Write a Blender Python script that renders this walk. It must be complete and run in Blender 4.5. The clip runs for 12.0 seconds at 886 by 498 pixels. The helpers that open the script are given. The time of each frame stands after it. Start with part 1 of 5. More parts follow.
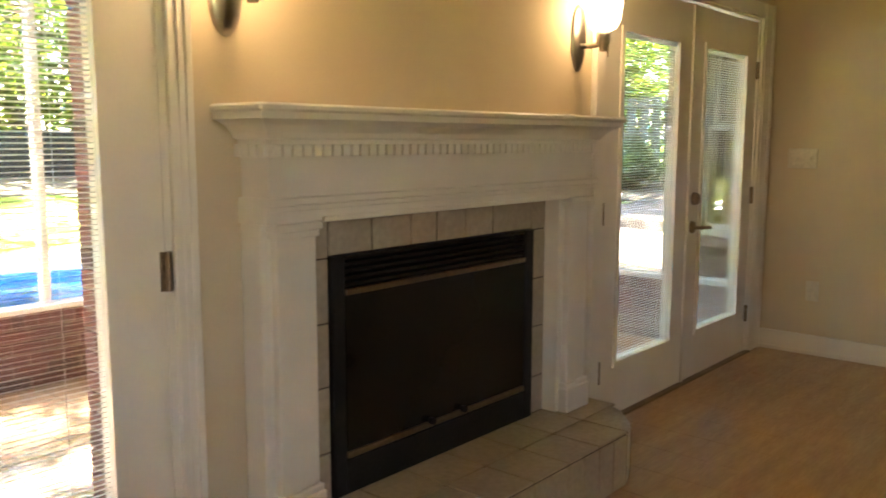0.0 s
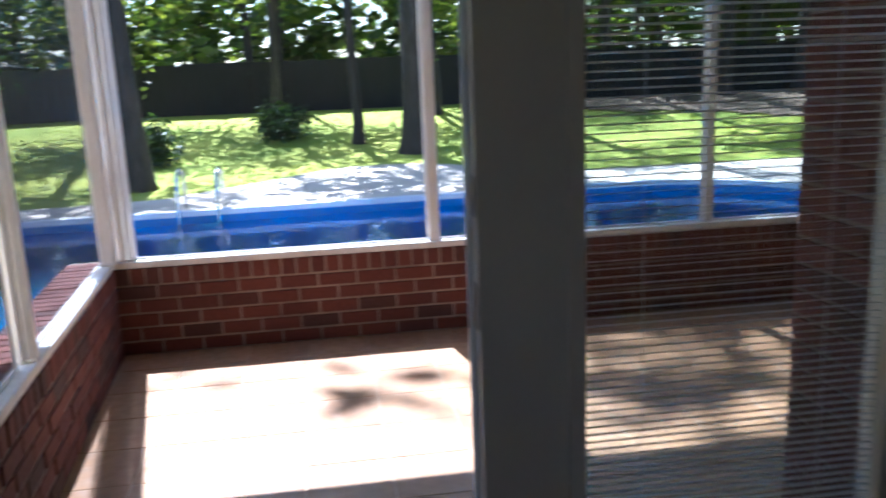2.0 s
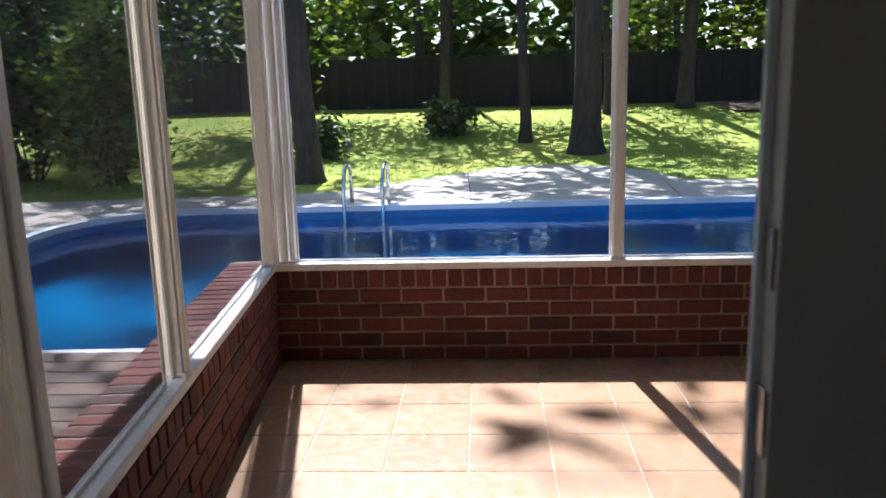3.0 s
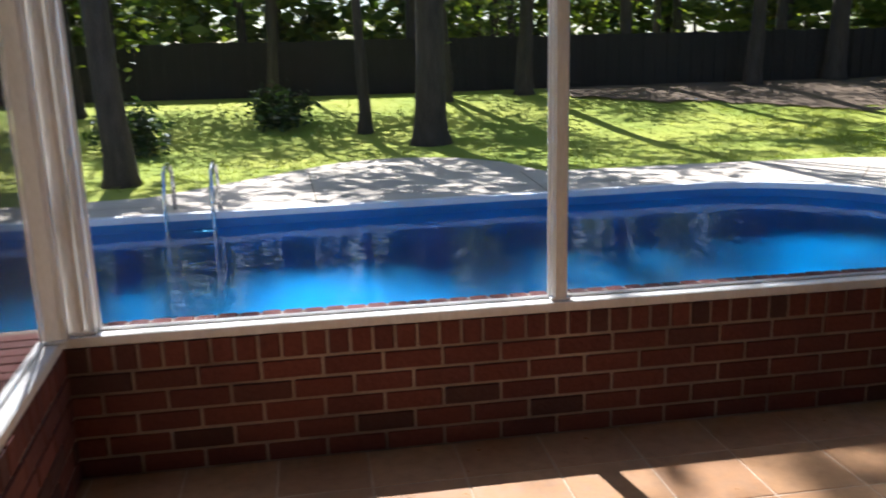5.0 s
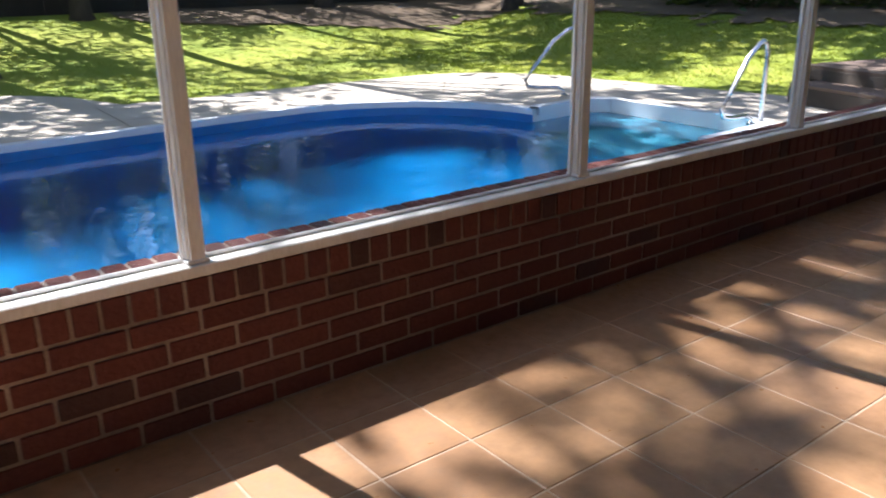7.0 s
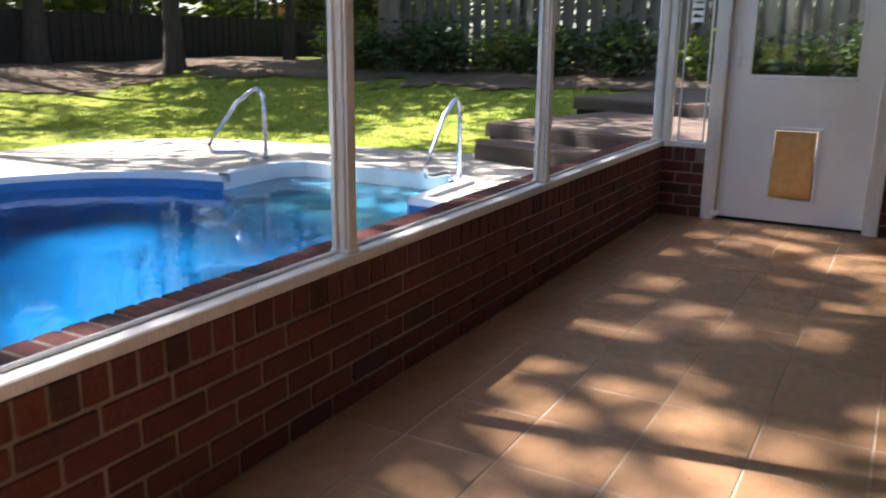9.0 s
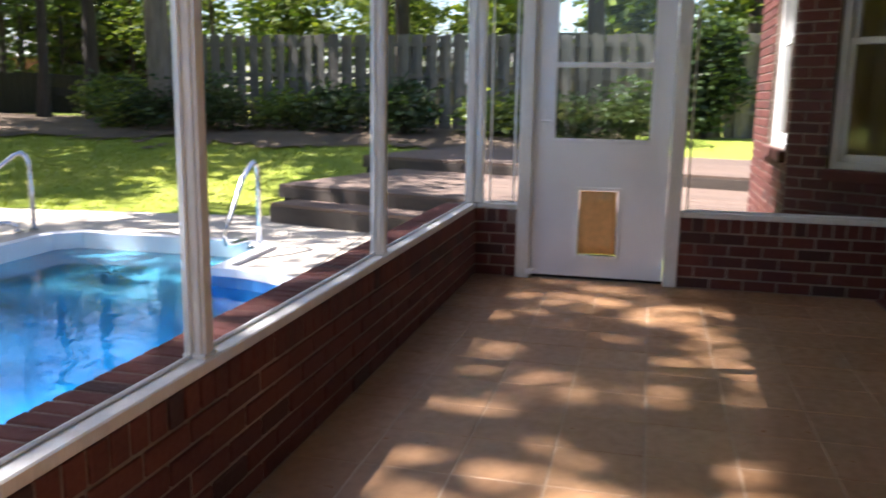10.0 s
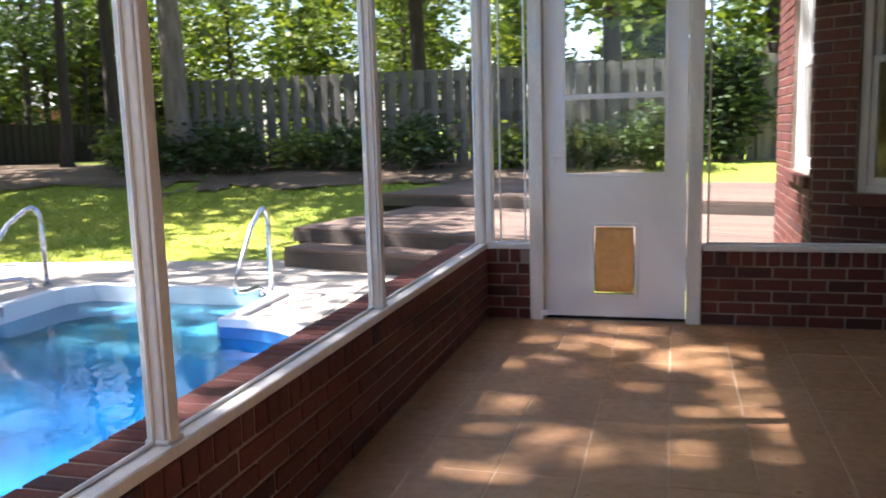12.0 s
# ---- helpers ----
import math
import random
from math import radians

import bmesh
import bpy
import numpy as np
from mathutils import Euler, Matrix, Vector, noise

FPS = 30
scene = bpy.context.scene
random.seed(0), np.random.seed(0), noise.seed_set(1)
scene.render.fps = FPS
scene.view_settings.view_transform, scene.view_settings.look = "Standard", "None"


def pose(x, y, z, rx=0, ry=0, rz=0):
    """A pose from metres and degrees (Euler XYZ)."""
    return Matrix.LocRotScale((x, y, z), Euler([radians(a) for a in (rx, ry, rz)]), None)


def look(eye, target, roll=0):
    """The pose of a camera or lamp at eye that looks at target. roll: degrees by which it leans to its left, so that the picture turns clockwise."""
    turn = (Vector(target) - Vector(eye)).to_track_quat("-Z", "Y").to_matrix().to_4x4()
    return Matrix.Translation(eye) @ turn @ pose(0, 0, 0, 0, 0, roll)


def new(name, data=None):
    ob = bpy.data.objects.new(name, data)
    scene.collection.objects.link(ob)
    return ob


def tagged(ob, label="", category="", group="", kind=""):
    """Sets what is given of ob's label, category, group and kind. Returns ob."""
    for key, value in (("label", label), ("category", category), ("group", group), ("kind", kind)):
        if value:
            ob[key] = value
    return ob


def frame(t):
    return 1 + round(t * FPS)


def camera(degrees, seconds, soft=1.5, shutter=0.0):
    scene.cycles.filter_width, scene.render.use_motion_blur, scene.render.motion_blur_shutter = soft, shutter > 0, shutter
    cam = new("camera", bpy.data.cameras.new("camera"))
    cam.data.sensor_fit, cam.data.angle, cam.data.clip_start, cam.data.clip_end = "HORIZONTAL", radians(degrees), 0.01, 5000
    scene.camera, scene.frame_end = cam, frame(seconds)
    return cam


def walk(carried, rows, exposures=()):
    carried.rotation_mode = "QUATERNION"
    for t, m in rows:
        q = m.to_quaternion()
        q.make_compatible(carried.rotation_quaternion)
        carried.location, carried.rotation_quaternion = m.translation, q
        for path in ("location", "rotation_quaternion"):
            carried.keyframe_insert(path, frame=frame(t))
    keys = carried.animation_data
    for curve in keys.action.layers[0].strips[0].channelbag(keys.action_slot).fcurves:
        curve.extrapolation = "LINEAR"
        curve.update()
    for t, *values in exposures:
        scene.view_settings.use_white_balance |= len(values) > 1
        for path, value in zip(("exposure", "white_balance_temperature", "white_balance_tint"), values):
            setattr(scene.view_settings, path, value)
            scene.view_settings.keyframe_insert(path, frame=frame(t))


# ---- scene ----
# World: x along the house wall, y out towards the pool, z up; porch floor at z = 0.
cam = camera(56.3, 12.0, soft=1.7, shutter=0.4)
PATH = [
    (0, (-0.261, -0.941, 1.378), (1.239, 0.356, 1.116), 0.1),
    (0.5, (-0.252, -0.853, 1.359), (1.121, 0.573, 1.081), -1.2),
    (1, (-0.263, -0.759, 1.342), (0.82, 0.893, 1.025), -2.3),
    (1.5, (-0.272, -0.492, 1.325), (0.469, 1.323, 0.927), -2.3),
    (2, (-0.197, -0.22, 1.281), (0.077, 1.715, 0.854), -2.3),
    (2.5, (-0.198, -0.047, 1.291), (-0.226, 1.905, 0.854), -1.9),
    (2.7, (-0.218, 0.018, 1.288), (-0.32, 1.969, 0.859), -1.5),
    (4.3, (-0.384, 0.986, 1.253), (-0.418, 2.943, 0.84), -1.7),
    (4.5, (-0.41, 1.054, 1.259), (-0.354, 3.01, 0.846), -1.7),
    (5, (-0.442, 1.267, 1.236), (-0.14, 3.19, 0.778), -1.5),
    (5.5, (-0.441, 1.391, 1.241), (0.107, 3.241, 0.715), -1.5),
    (6, (-0.419, 1.507, 1.242), (0.352, 3.258, 0.66), -1.6),
    (6.5, (-0.421, 1.646, 1.192), (0.566, 3.275, 0.581), -1.2),
    (7, (-0.401, 1.756, 1.162), (0.754, 3.259, 0.522), -0.8),
    (7.2, (-0.366, 1.801, 1.149), (0.842, 3.256, 0.498), -0.9),
    (8.8, (-0.162, 2.298, 1.056), (1.478, 3.316, 0.533), 0.7),
    (9, (-0.11, 2.39, 1.047), (1.58, 3.34, 0.555), 0.6),
    (9.5, (0.01, 2.627, 1.038), (1.82, 3.366, 0.62), 0.9),
    (10, (-0.041, 2.698, 1.102), (1.87, 3.163, 0.74), 0.9),
    (10.5, (-0.15, 2.698, 1.146), (1.812, 2.927, 0.835), 0.2),
    (11, (-0.08, 2.746, 1.138), (1.888, 2.961, 0.853), -0.6),
    (11.5, (0.052, 2.761, 1.125), (2.005, 3.08, 0.84), -1.1),
    (12, (0.183, 2.648, 1.141), (2.09, 3.18, 0.854), -1.6),
]
walk(cam, [(t, look(e, g, r)) for t, e, g, r in PATH],
     exposures=[(0.0, 5.98, 6600, 14), (0.5, 5.85, 6350, 13), (0.8, 5.35, 6100, 11), (1.1, 4.65, 5650, 10), (1.5, 3.65, 5250, 11), (2.0, 2.6, 4950, 13), (2.5, 2.15, 5150, 12),
                (4.5, 1.6, 5800, 12), (7.0, 1.8, 5950, 13), (9.0, 2.05, 6200, 16), (12.0, 2.45, 6250, 18)])

# ---- world, sun, exposure ----
SUN_ELEV, SUN_TO = radians(57.0), Vector((-0.175, 0.9846, 0))
world = bpy.data.worlds.new("sky")
scene.world = world
world.use_nodes = True
wn = world.node_tree.nodes
sky = wn.new("ShaderNodeTexSky")
sky.sky_type, sky.sun_disc = "NISHITA", False
sky.sun_elevation, sky.sun_rotation = SUN_ELEV, math.atan2(SUN_TO.x, SUN_TO.y)
world.node_tree.links.new(sky.outputs[0], wn["Background"].inputs[0])
wn["Background"].inputs[1].default_value = 0.078
sun_data = bpy.data.lights.new("sun", "SUN")
sun_data.energy, sun_data.angle, sun_data.color = 5.0, radians(0.53), (1.0, 0.97, 0.92)
sun = new("sun", sun_data)
sun_way = Vector((SUN_TO.x * math.cos(SUN_ELEV), SUN_TO.y * math.cos(SUN_ELEV), math.sin(SUN_ELEV)))
sun.matrix_world = look(sun_way * 60, (0, 0, 0))


# fill lamp added in a made-up opening behind the walker to brighten the room
fill_data = bpy.data.lights.new("room_fill", "AREA")
fill_data.shape, fill_data.size, fill_data.size_y, fill_data.energy, fill_data.color = "RECTANGLE", 1.2, 0.8, 0.30, (1.0, 0.78, 0.56)
bl = new("room_fill", fill_data)
bl.matrix_world = look((-1.9, -4.04, 1.65), (-0.6, 0.0, 1.2))

# ---- materials ----
def nodes_of(name):
    m = bpy.data.materials.new(name)
    m.use_nodes = True
    nt = m.node_tree
    return m, nt, nt.nodes["Principled BSDF"], nt.nodes["Material Output"]


def put(nt, kind, **values):
    n = nt.nodes.new(kind)
    for k, v in values.items():
        n.inputs[k.replace("_", " ")].default_value = v
    return n


def mixed(nt, fac, a, b, blend="MIX"):
    n = nt.nodes.new("ShaderNodeMix")
    n.data_type, n.blend_type = "RGBA", blend
    for sock, v in ((n.inputs[0], fac), (n.inputs[6], a), (n.inputs[7], b)):
        if isinstance(v, bpy.types.NodeSocket):
            nt.links.new(v, sock)
        elif isinstance(v, (int, float)):
            sock.default_value = v
        else:
            sock.default_value = (*v, 1)
    return n.outputs[2]


def ranged(nt, value, a, b, c, d):
    n = nt.nodes.new("ShaderNodeMapRange")
    nt.links.new(value, n.inputs[0])
    for i, v in enumerate((a, b, c, d)):
        n.inputs[i + 1].default_value = v
    return n.outputs[0]


def noise_of(nt, scale, detail=4.0, stretch=None, rough=0.55):
    co = nt.nodes.new("ShaderNodeNewGeometry").outputs["Position"]
    if stretch:
        mp = nt.nodes.new("ShaderNodeMapping")
        nt.links.new(co, mp.inputs[0])
        mp.inputs["Scale"].default_value = stretch
        co = mp.outputs[0]
    n = put(nt, "ShaderNodeTexNoise", Scale=scale, Detail=detail, Roughness=rough)
    nt.links.new(co, n.inputs["Vector"])
    return n.outputs[0]


def surface(name, col, col2=None, rough=0.5, metal=0.0, grain=40.0, patch=2.0, bump=0.1, stretch=None, vary=None, rough2=None, spec=0.5, contrast=(0.35, 0.65), speck=0.35):
    """Paint or mineral: two colours by large patches and fine grain, bump by the grain; vary: colours by piece."""
    m, nt, p, out = nodes_of(name)
    col2 = col2 or tuple(c * 0.82 for c in col)
    big = ranged(nt, noise_of(nt, patch, 5.0, stretch), contrast[0], contrast[1], 0, 1)
    small = noise_of(nt, grain, 5.0, stretch)
    c = mixed(nt, big, col, col2)
    if vary:
        info = nt.nodes.new("ShaderNodeObjectInfo").outputs["Random"]
        ramp = nt.nodes.new("ShaderNodeValToRGB")
        ramp.color_ramp.elements.remove(ramp.color_ramp.elements[1])
        for k, (at, cc) in enumerate(vary):
            e = ramp.color_ramp.elements[0] if k == 0 else ramp.color_ramp.elements.new(at)
            e.position, e.color = at, (*cc, 1)
        nt.links.new(info, ramp.inputs[0])
        c = mixed(nt, 0.75, c, ramp.outputs[0])
    c = mixed(nt, ranged(nt, small, 0.3, 0.7, 0.0, speck), c, tuple(x * 0.55 for x in col2))
    nt.links.new(c, p.inputs["Base Color"])
    p.inputs["Metallic"].default_value = metal
    p.inputs["Specular IOR Level"].default_value = spec
    nt.links.new(ranged(nt, small, 0.3, 0.7, rough, rough2 if rough2 is not None else min(1, rough + 0.12)), p.inputs["Roughness"])
    if bump:
        b = put(nt, "ShaderNodeBump", Strength=bump, Distance=0.01)
        nt.links.new(small, b.inputs["Height"])
        nt.links.new(b.outputs[0], p.inputs["Normal"])
    return m


def sheen(nt, low, high, normal=None, power=5.0):
    """Schlick's gloss: low face on, rising to high at a grazing angle."""
    lw = put(nt, "ShaderNodeLayerWeight", Blend=0.5)
    if normal:
        nt.links.new(normal, lw.inputs["Normal"])
    pw = nt.nodes.new("ShaderNodeMath")
    pw.operation = "POWER"
    nt.links.new(lw.outputs["Facing"], pw.inputs[0])
    pw.inputs[1].default_value = power
    return ranged(nt, pw.outputs[0], 0, 1, low, high)


def pane_glass(name, tint, gloss=1.0):
    m, nt, p, out = nodes_of(name)
    tr = put(nt, "ShaderNodeBsdfTransparent", Color=(*tint, 1))
    gl = put(nt, "ShaderNodeBsdfGlossy", Roughness=0.02)
    mx = nt.nodes.new("ShaderNodeMixShader")
    nt.links.new(sheen(nt, 0.04 * gloss, gloss), mx.inputs[0])
    nt.links.new(tr.outputs[0], mx.inputs[1])
    nt.links.new(gl.outputs[0], mx.inputs[2])
    nt.links.new(mx.outputs[0], out.inputs[0])
    return m


def leaf_material(name, a, b, c):
    m, nt, p, out = nodes_of(name)
    isl = nt.nodes.new("ShaderNodeNewGeometry").outputs["Random Per Island"]
    ramp = nt.nodes.new("ShaderNodeValToRGB")
    ramp.color_ramp.elements[0].color, ramp.color_ramp.elements[1].color = (*a, 1), (*c, 1)
    e = ramp.color_ramp.elements.new(0.5)
    e.color = (*b, 1)
    nt.links.new(isl, ramp.inputs[0])
    nt.links.new(ramp.outputs[0], p.inputs["Base Color"])
    p.inputs["Roughness"].default_value = 0.5
    tl = nt.nodes.new("ShaderNodeBsdfTranslucent")
    nt.links.new(mixed(nt, 1.0, ramp.outputs[0], (1.0, 1.0, 0.45), "MULTIPLY"), tl.inputs[0])
    mx = nt.nodes.new("ShaderNodeMixShader")
    mx.inputs[0].default_value = 0.45
    nt.links.new(p.outputs[0], mx.inputs[1])
    nt.links.new(tl.outputs[0], mx.inputs[2])
    nt.links.new(mx.outputs[0], out.inputs[0])
    return m


def water_material():
    m, nt, p, out = nodes_of("pool_water")
    tr = put(nt, "ShaderNodeBsdfRefraction", Color=(0.112, 0.475, 0.67, 1), IOR=1.33, Roughness=0.45)
    gl = put(nt, "ShaderNodeBsdfGlossy", Roughness=0.01)
    b = put(nt, "ShaderNodeBump", Strength=0.45, Distance=0.016)
    nt.links.new(noise_of(nt, 3.4, 2.5, (0.8, 1.0, 1.0)), b.inputs["Height"])
    nt.links.new(b.outputs[0], gl.inputs["Normal"])
    nt.links.new(b.outputs[0], tr.inputs["Normal"])
    mx = nt.nodes.new("ShaderNodeMixShader")
    nt.links.new(sheen(nt, 0.04, 0.95, b.outputs[0], 3.9), mx.inputs[0])
    nt.links.new(tr.outputs[0], mx.inputs[1])
    nt.links.new(gl.outputs[0], mx.inputs[2])
    nt.links.new(mx.outputs[0], out.inputs[0])
    return m


def screen_material(name, weave, shade):
    m, nt, p, out = nodes_of(name)
    p.inputs["Base Color"].default_value = (shade, shade, shade, 1)
    p.inputs["Roughness"].default_value = 0.7
    tr = nt.nodes.new("ShaderNodeBsdfTransparent")
    mx = nt.nodes.new("ShaderNodeMixShader")
    mx.inputs[0].default_value = weave
    nt.links.new(tr.outputs[0], mx.inputs[1])
    nt.links.new(p.outputs[0], mx.inputs[2])
    nt.links.new(mx.outputs[0], out.inputs[0])
    return m


def cloth_material(name, col, through_light):
    """Thin stuff that lets part of the light through: blind slats, a curtain."""
    m, nt, p, out = nodes_of(name)
    tone = mixed(nt, ranged(nt, noise_of(nt, 30.0, 4.0, (8, 8, 0.4)), 0.3, 0.7, 0.0, 0.35), col, tuple(c * 0.8 for c in col))
    nt.links.new(tone, p.inputs["Base Color"])
    p.inputs["Roughness"].default_value = 0.5
    tl = nt.nodes.new("ShaderNodeBsdfTranslucent")
    nt.links.new(tone, tl.inputs[0])
    mx = nt.nodes.new("ShaderNodeMixShader")
    mx.inputs[0].default_value = through_light
    nt.links.new(p.outputs[0], mx.inputs[1])
    nt.links.new(tl.outputs[0], mx.inputs[2])
    nt.links.new(mx.outputs[0], out.inputs[0])
    return m


def lit_shade_material():
    m, nt, p, out = nodes_of("frosted_lit_glass")
    p.inputs["Base Color"].default_value = (0.9, 0.85, 0.75, 1)
    p.inputs["Emission Color"].default_value = (1.0, 0.72, 0.38, 1)
    p.inputs["Emission Strength"].default_value = 0.17
    return m


BRICKS = ((0.0, (0.115, 0.027, 0.018)), (0.3, (0.16, 0.042, 0.027)), (0.55, (0.088, 0.02, 0.015)), (0.8, (0.125, 0.033, 0.023)), (0.92, (0.045, 0.021, 0.018)), (1.0, (0.026, 0.017, 0.015)))
TILES = ((0.0, (0.34, 0.185, 0.088)), (0.4, (0.40, 0.225, 0.115)), (0.7, (0.31, 0.16, 0.074)), (1.0, (0.375, 0.205, 0.108)))
BOARDS = ((0.0, (0.13, 0.118, 0.094)), (0.4, (0.19, 0.172, 0.14)), (0.7, (0.155, 0.138, 0.108)), (1.0, (0.105, 0.094, 0.077)))
DECKS = ((0.0, (0.155, 0.098, 0.07)), (0.5, (0.215, 0.145, 0.105)), (1.0, (0.115, 0.08, 0.06)))
M_BRICK = surface("red_brick", (0.155, 0.042, 0.028), (0.10, 0.028, 0.021), 0.8, grain=60, patch=5, bump=0.5, vary=BRICKS)
M_MORTAR = surface("mortar", (0.42, 0.33, 0.265), (0.19, 0.14, 0.11), 0.9, grain=90, patch=2.5, bump=0.4)
M_TILE = surface("porch_tile", (0.37, 0.205, 0.10), (0.25, 0.135, 0.065), 0.27, grain=22, patch=3.5, bump=0.12, vary=TILES, rough2=0.46)
M_GROUT = surface("grout", (0.50, 0.37, 0.26), (0.36, 0.26, 0.18), 0.9, grain=70)
M_WHITE = surface("white_paint", (0.80, 0.79, 0.77), (0.72, 0.70, 0.67), 0.42, grain=120, patch=4, bump=0.012, speck=0.06)
M_POST = surface("weathered_white_wood", (0.82, 0.80, 0.76), (0.72, 0.68, 0.62), 0.55, grain=60, patch=6, bump=0.25, stretch=(4, 4, 0.6))
M_TRIM = surface("interior_trim_paint", (0.79, 0.72, 0.62), (0.72, 0.65, 0.55), 0.35, grain=100, patch=3, bump=0.012, speck=0.06)
M_WALL = surface("tan_wall_paint", (0.62, 0.50, 0.34), (0.57, 0.455, 0.30), 0.75, grain=160, patch=1.5, bump=0.012, speck=0.06)
M_CEIL = surface("ceiling_paint", (0.78, 0.76, 0.71), None, 0.9, grain=120)
M_WOOD = surface("laminate_floor", (0.44, 0.27, 0.12), (0.35, 0.20, 0.085), 0.28, grain=14, patch=2.2, bump=0.03, stretch=(1, 8, 1), rough2=0.42)
M_CTILE = surface("beige_ceramic_tile", (0.47, 0.38, 0.27), (0.40, 0.32, 0.22), 0.3, grain=45, patch=6, bump=0.04)
M_CGROUT = surface("dark_grout", (0.12, 0.085, 0.055), None, 0.9, grain=70)
M_BLACK = surface("black_enamel", (0.012, 0.011, 0.010), (0.02, 0.017, 0.014), 0.5, grain=80, patch=5, bump=0.05, spec=0.2)
M_BRASS = surface("tarnished_brass", (0.32, 0.24, 0.15), (0.22, 0.16, 0.1), 0.35, 0.9, grain=60)
M_NICKEL = surface("brushed_nickel", (0.55, 0.51, 0.46), (0.42, 0.39, 0.35), 0.28, 1.0, grain=50, bump=0.03)
M_CHROME = surface("pool_steel", (0.75, 0.76, 0.78), (0.62, 0.63, 0.65), 0.16, 1.0, grain=40, bump=0.02)
M_FIREGLASS = surface("smoked_fire_glass", (0.010, 0.009, 0.008), (0.018, 0.015, 0.012), 0.12, grain=6, patch=3, bump=0.0, spec=0.25)
M_CONC = surface("concrete", (0.58, 0.50, 0.40), (0.47, 0.40, 0.32), 0.85, grain=35, patch=0.9, bump=0.2)
M_COPING = surface("white_pool_coping", (0.74, 0.74, 0.75), (0.62, 0.62, 0.64), 0.45, grain=60, patch=3)
M_LINER = surface("blue_pool_liner", (0.014, 0.17, 0.42), (0.01, 0.12, 0.33), 0.4, grain=25, patch=2)
M_LINERF = surface("blue_liner_floor", (0.04, 0.36, 0.64), (0.03, 0.31, 0.58), 0.5, grain=12, patch=0.8, bump=0.05)
M_FIBRE = surface("white_fibreglass", (0.80, 0.82, 0.82), (0.7, 0.74, 0.75), 0.3, grain=60, patch=2)
M_GRASS = surface("lawn", (0.17, 0.235, 0.014), (0.33, 0.34, 0.04), 0.9, grain=18, patch=0.5, bump=0.6)
M_LITTER = surface("leaf_litter", (0.085, 0.055, 0.031), (0.16, 0.108, 0.064), 0.95, grain=25, patch=1.2, bump=0.5)
M_BARK = surface("pine_bark", (0.062, 0.048, 0.038), (0.03, 0.023, 0.019), 0.95, grain=14, patch=5, bump=0.9, stretch=(3, 3, 0.5))
M_PALEBARK = surface("pale_bark", (0.21, 0.17, 0.13), (0.11, 0.085, 0.065), 0.95, grain=14, patch=4, bump=0.9, stretch=(3, 3, 0.5))
M_FENCE = surface("weathered_fence", (0.22, 0.20, 0.16), (0.13, 0.118, 0.095), 0.9, grain=25, patch=3, bump=0.4, stretch=(5, 5, 0.4), vary=BOARDS)
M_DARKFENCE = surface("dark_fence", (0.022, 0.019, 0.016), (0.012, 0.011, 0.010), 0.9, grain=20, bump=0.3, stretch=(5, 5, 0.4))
M_DECK = surface("deck_board", (0.20, 0.135, 0.095), (0.12, 0.082, 0.06), 0.8, grain=20, patch=2.5, bump=0.3, stretch=(0.6, 5, 1), vary=DECKS)
M_FASCIA = surface("dark_deck_fascia", (0.115, 0.092, 0.072), (0.07, 0.056, 0.045), 0.85, grain=20, patch=2.5, bump=0.35, stretch=(4, 0.6, 4))
M_ROOF = surface("grey_shingle", (0.17, 0.16, 0.15), (0.12, 0.115, 0.11), 0.95, grain=14, patch=2, bump=0.4)
M_FLAP = surface("amber_vinyl_flap", (0.90, 0.52, 0.20), (0.82, 0.45, 0.16), 0.35, grain=30, patch=6, bump=0.03)
M_ALU = surface("white_aluminium", (0.85, 0.86, 0.88), (0.80, 0.81, 0.83), 0.35, grain=90, patch=3, bump=0.012, speck=0.03)
M_SLAT = cloth_material("white_blind_slat", (0.85, 0.85, 0.83), 0.7)
M_CURTAIN = cloth_material("beige_curtain", (0.74, 0.62, 0.37), 0.55)
M_PLASTIC = surface("ivory_plastic", (0.72, 0.64, 0.50), None, 0.4, grain=60, bump=0.0)
M_GLASS = pane_glass("window_glass", (0.93, 0.95, 0.94))
M_WATER = water_material()
M_SCREEN = screen_material("insect_screen", 0.10, 0.05)
M_SCREENDARK = screen_material("dark_insect_screen", 0.42, 0.035)
M_LIT = lit_shade_material()
M_LEAF = leaf_material("tree_leaves", (0.045, 0.085, 0.012), (0.095, 0.15, 0.02), (0.27, 0.32, 0.05))
M_LEAFDARK = leaf_material("dark_leaves", (0.022, 0.045, 0.012), (0.04, 0.075, 0.02), (0.07, 0.11, 0.03))
M_BLADE = leaf_material("grass_blades", (0.15, 0.21, 0.012), (0.28, 0.33, 0.022), (0.40, 0.42, 0.05))


# ---- mesh helpers ----
def box(bm, x0, x1, y0, y1, z0, z1, bevel=0.0):
    v = [bm.verts.new((x, y, z)) for x in (x0, x1) for y in (y0, y1) for z in (z0, z1)]
    fs = [bm.faces.new([v[i] for i in q]) for q in ((0, 1, 3, 2), (4, 6, 7, 5), (0, 4, 5, 1), (2, 3, 7, 6), (0, 2, 6, 4), (1, 5, 7, 3))]
    if bevel:
        es = list({e for f in fs for e in f.edges})
        bmesh.ops.bevel(bm, geom=es, offset=bevel, segments=1, affect="EDGES")
    return bm


def boxes(*specs, bevel=0.0):
    bm = bmesh.new()
    for s in specs:
        box(bm, *s, bevel=bevel)
    return bm


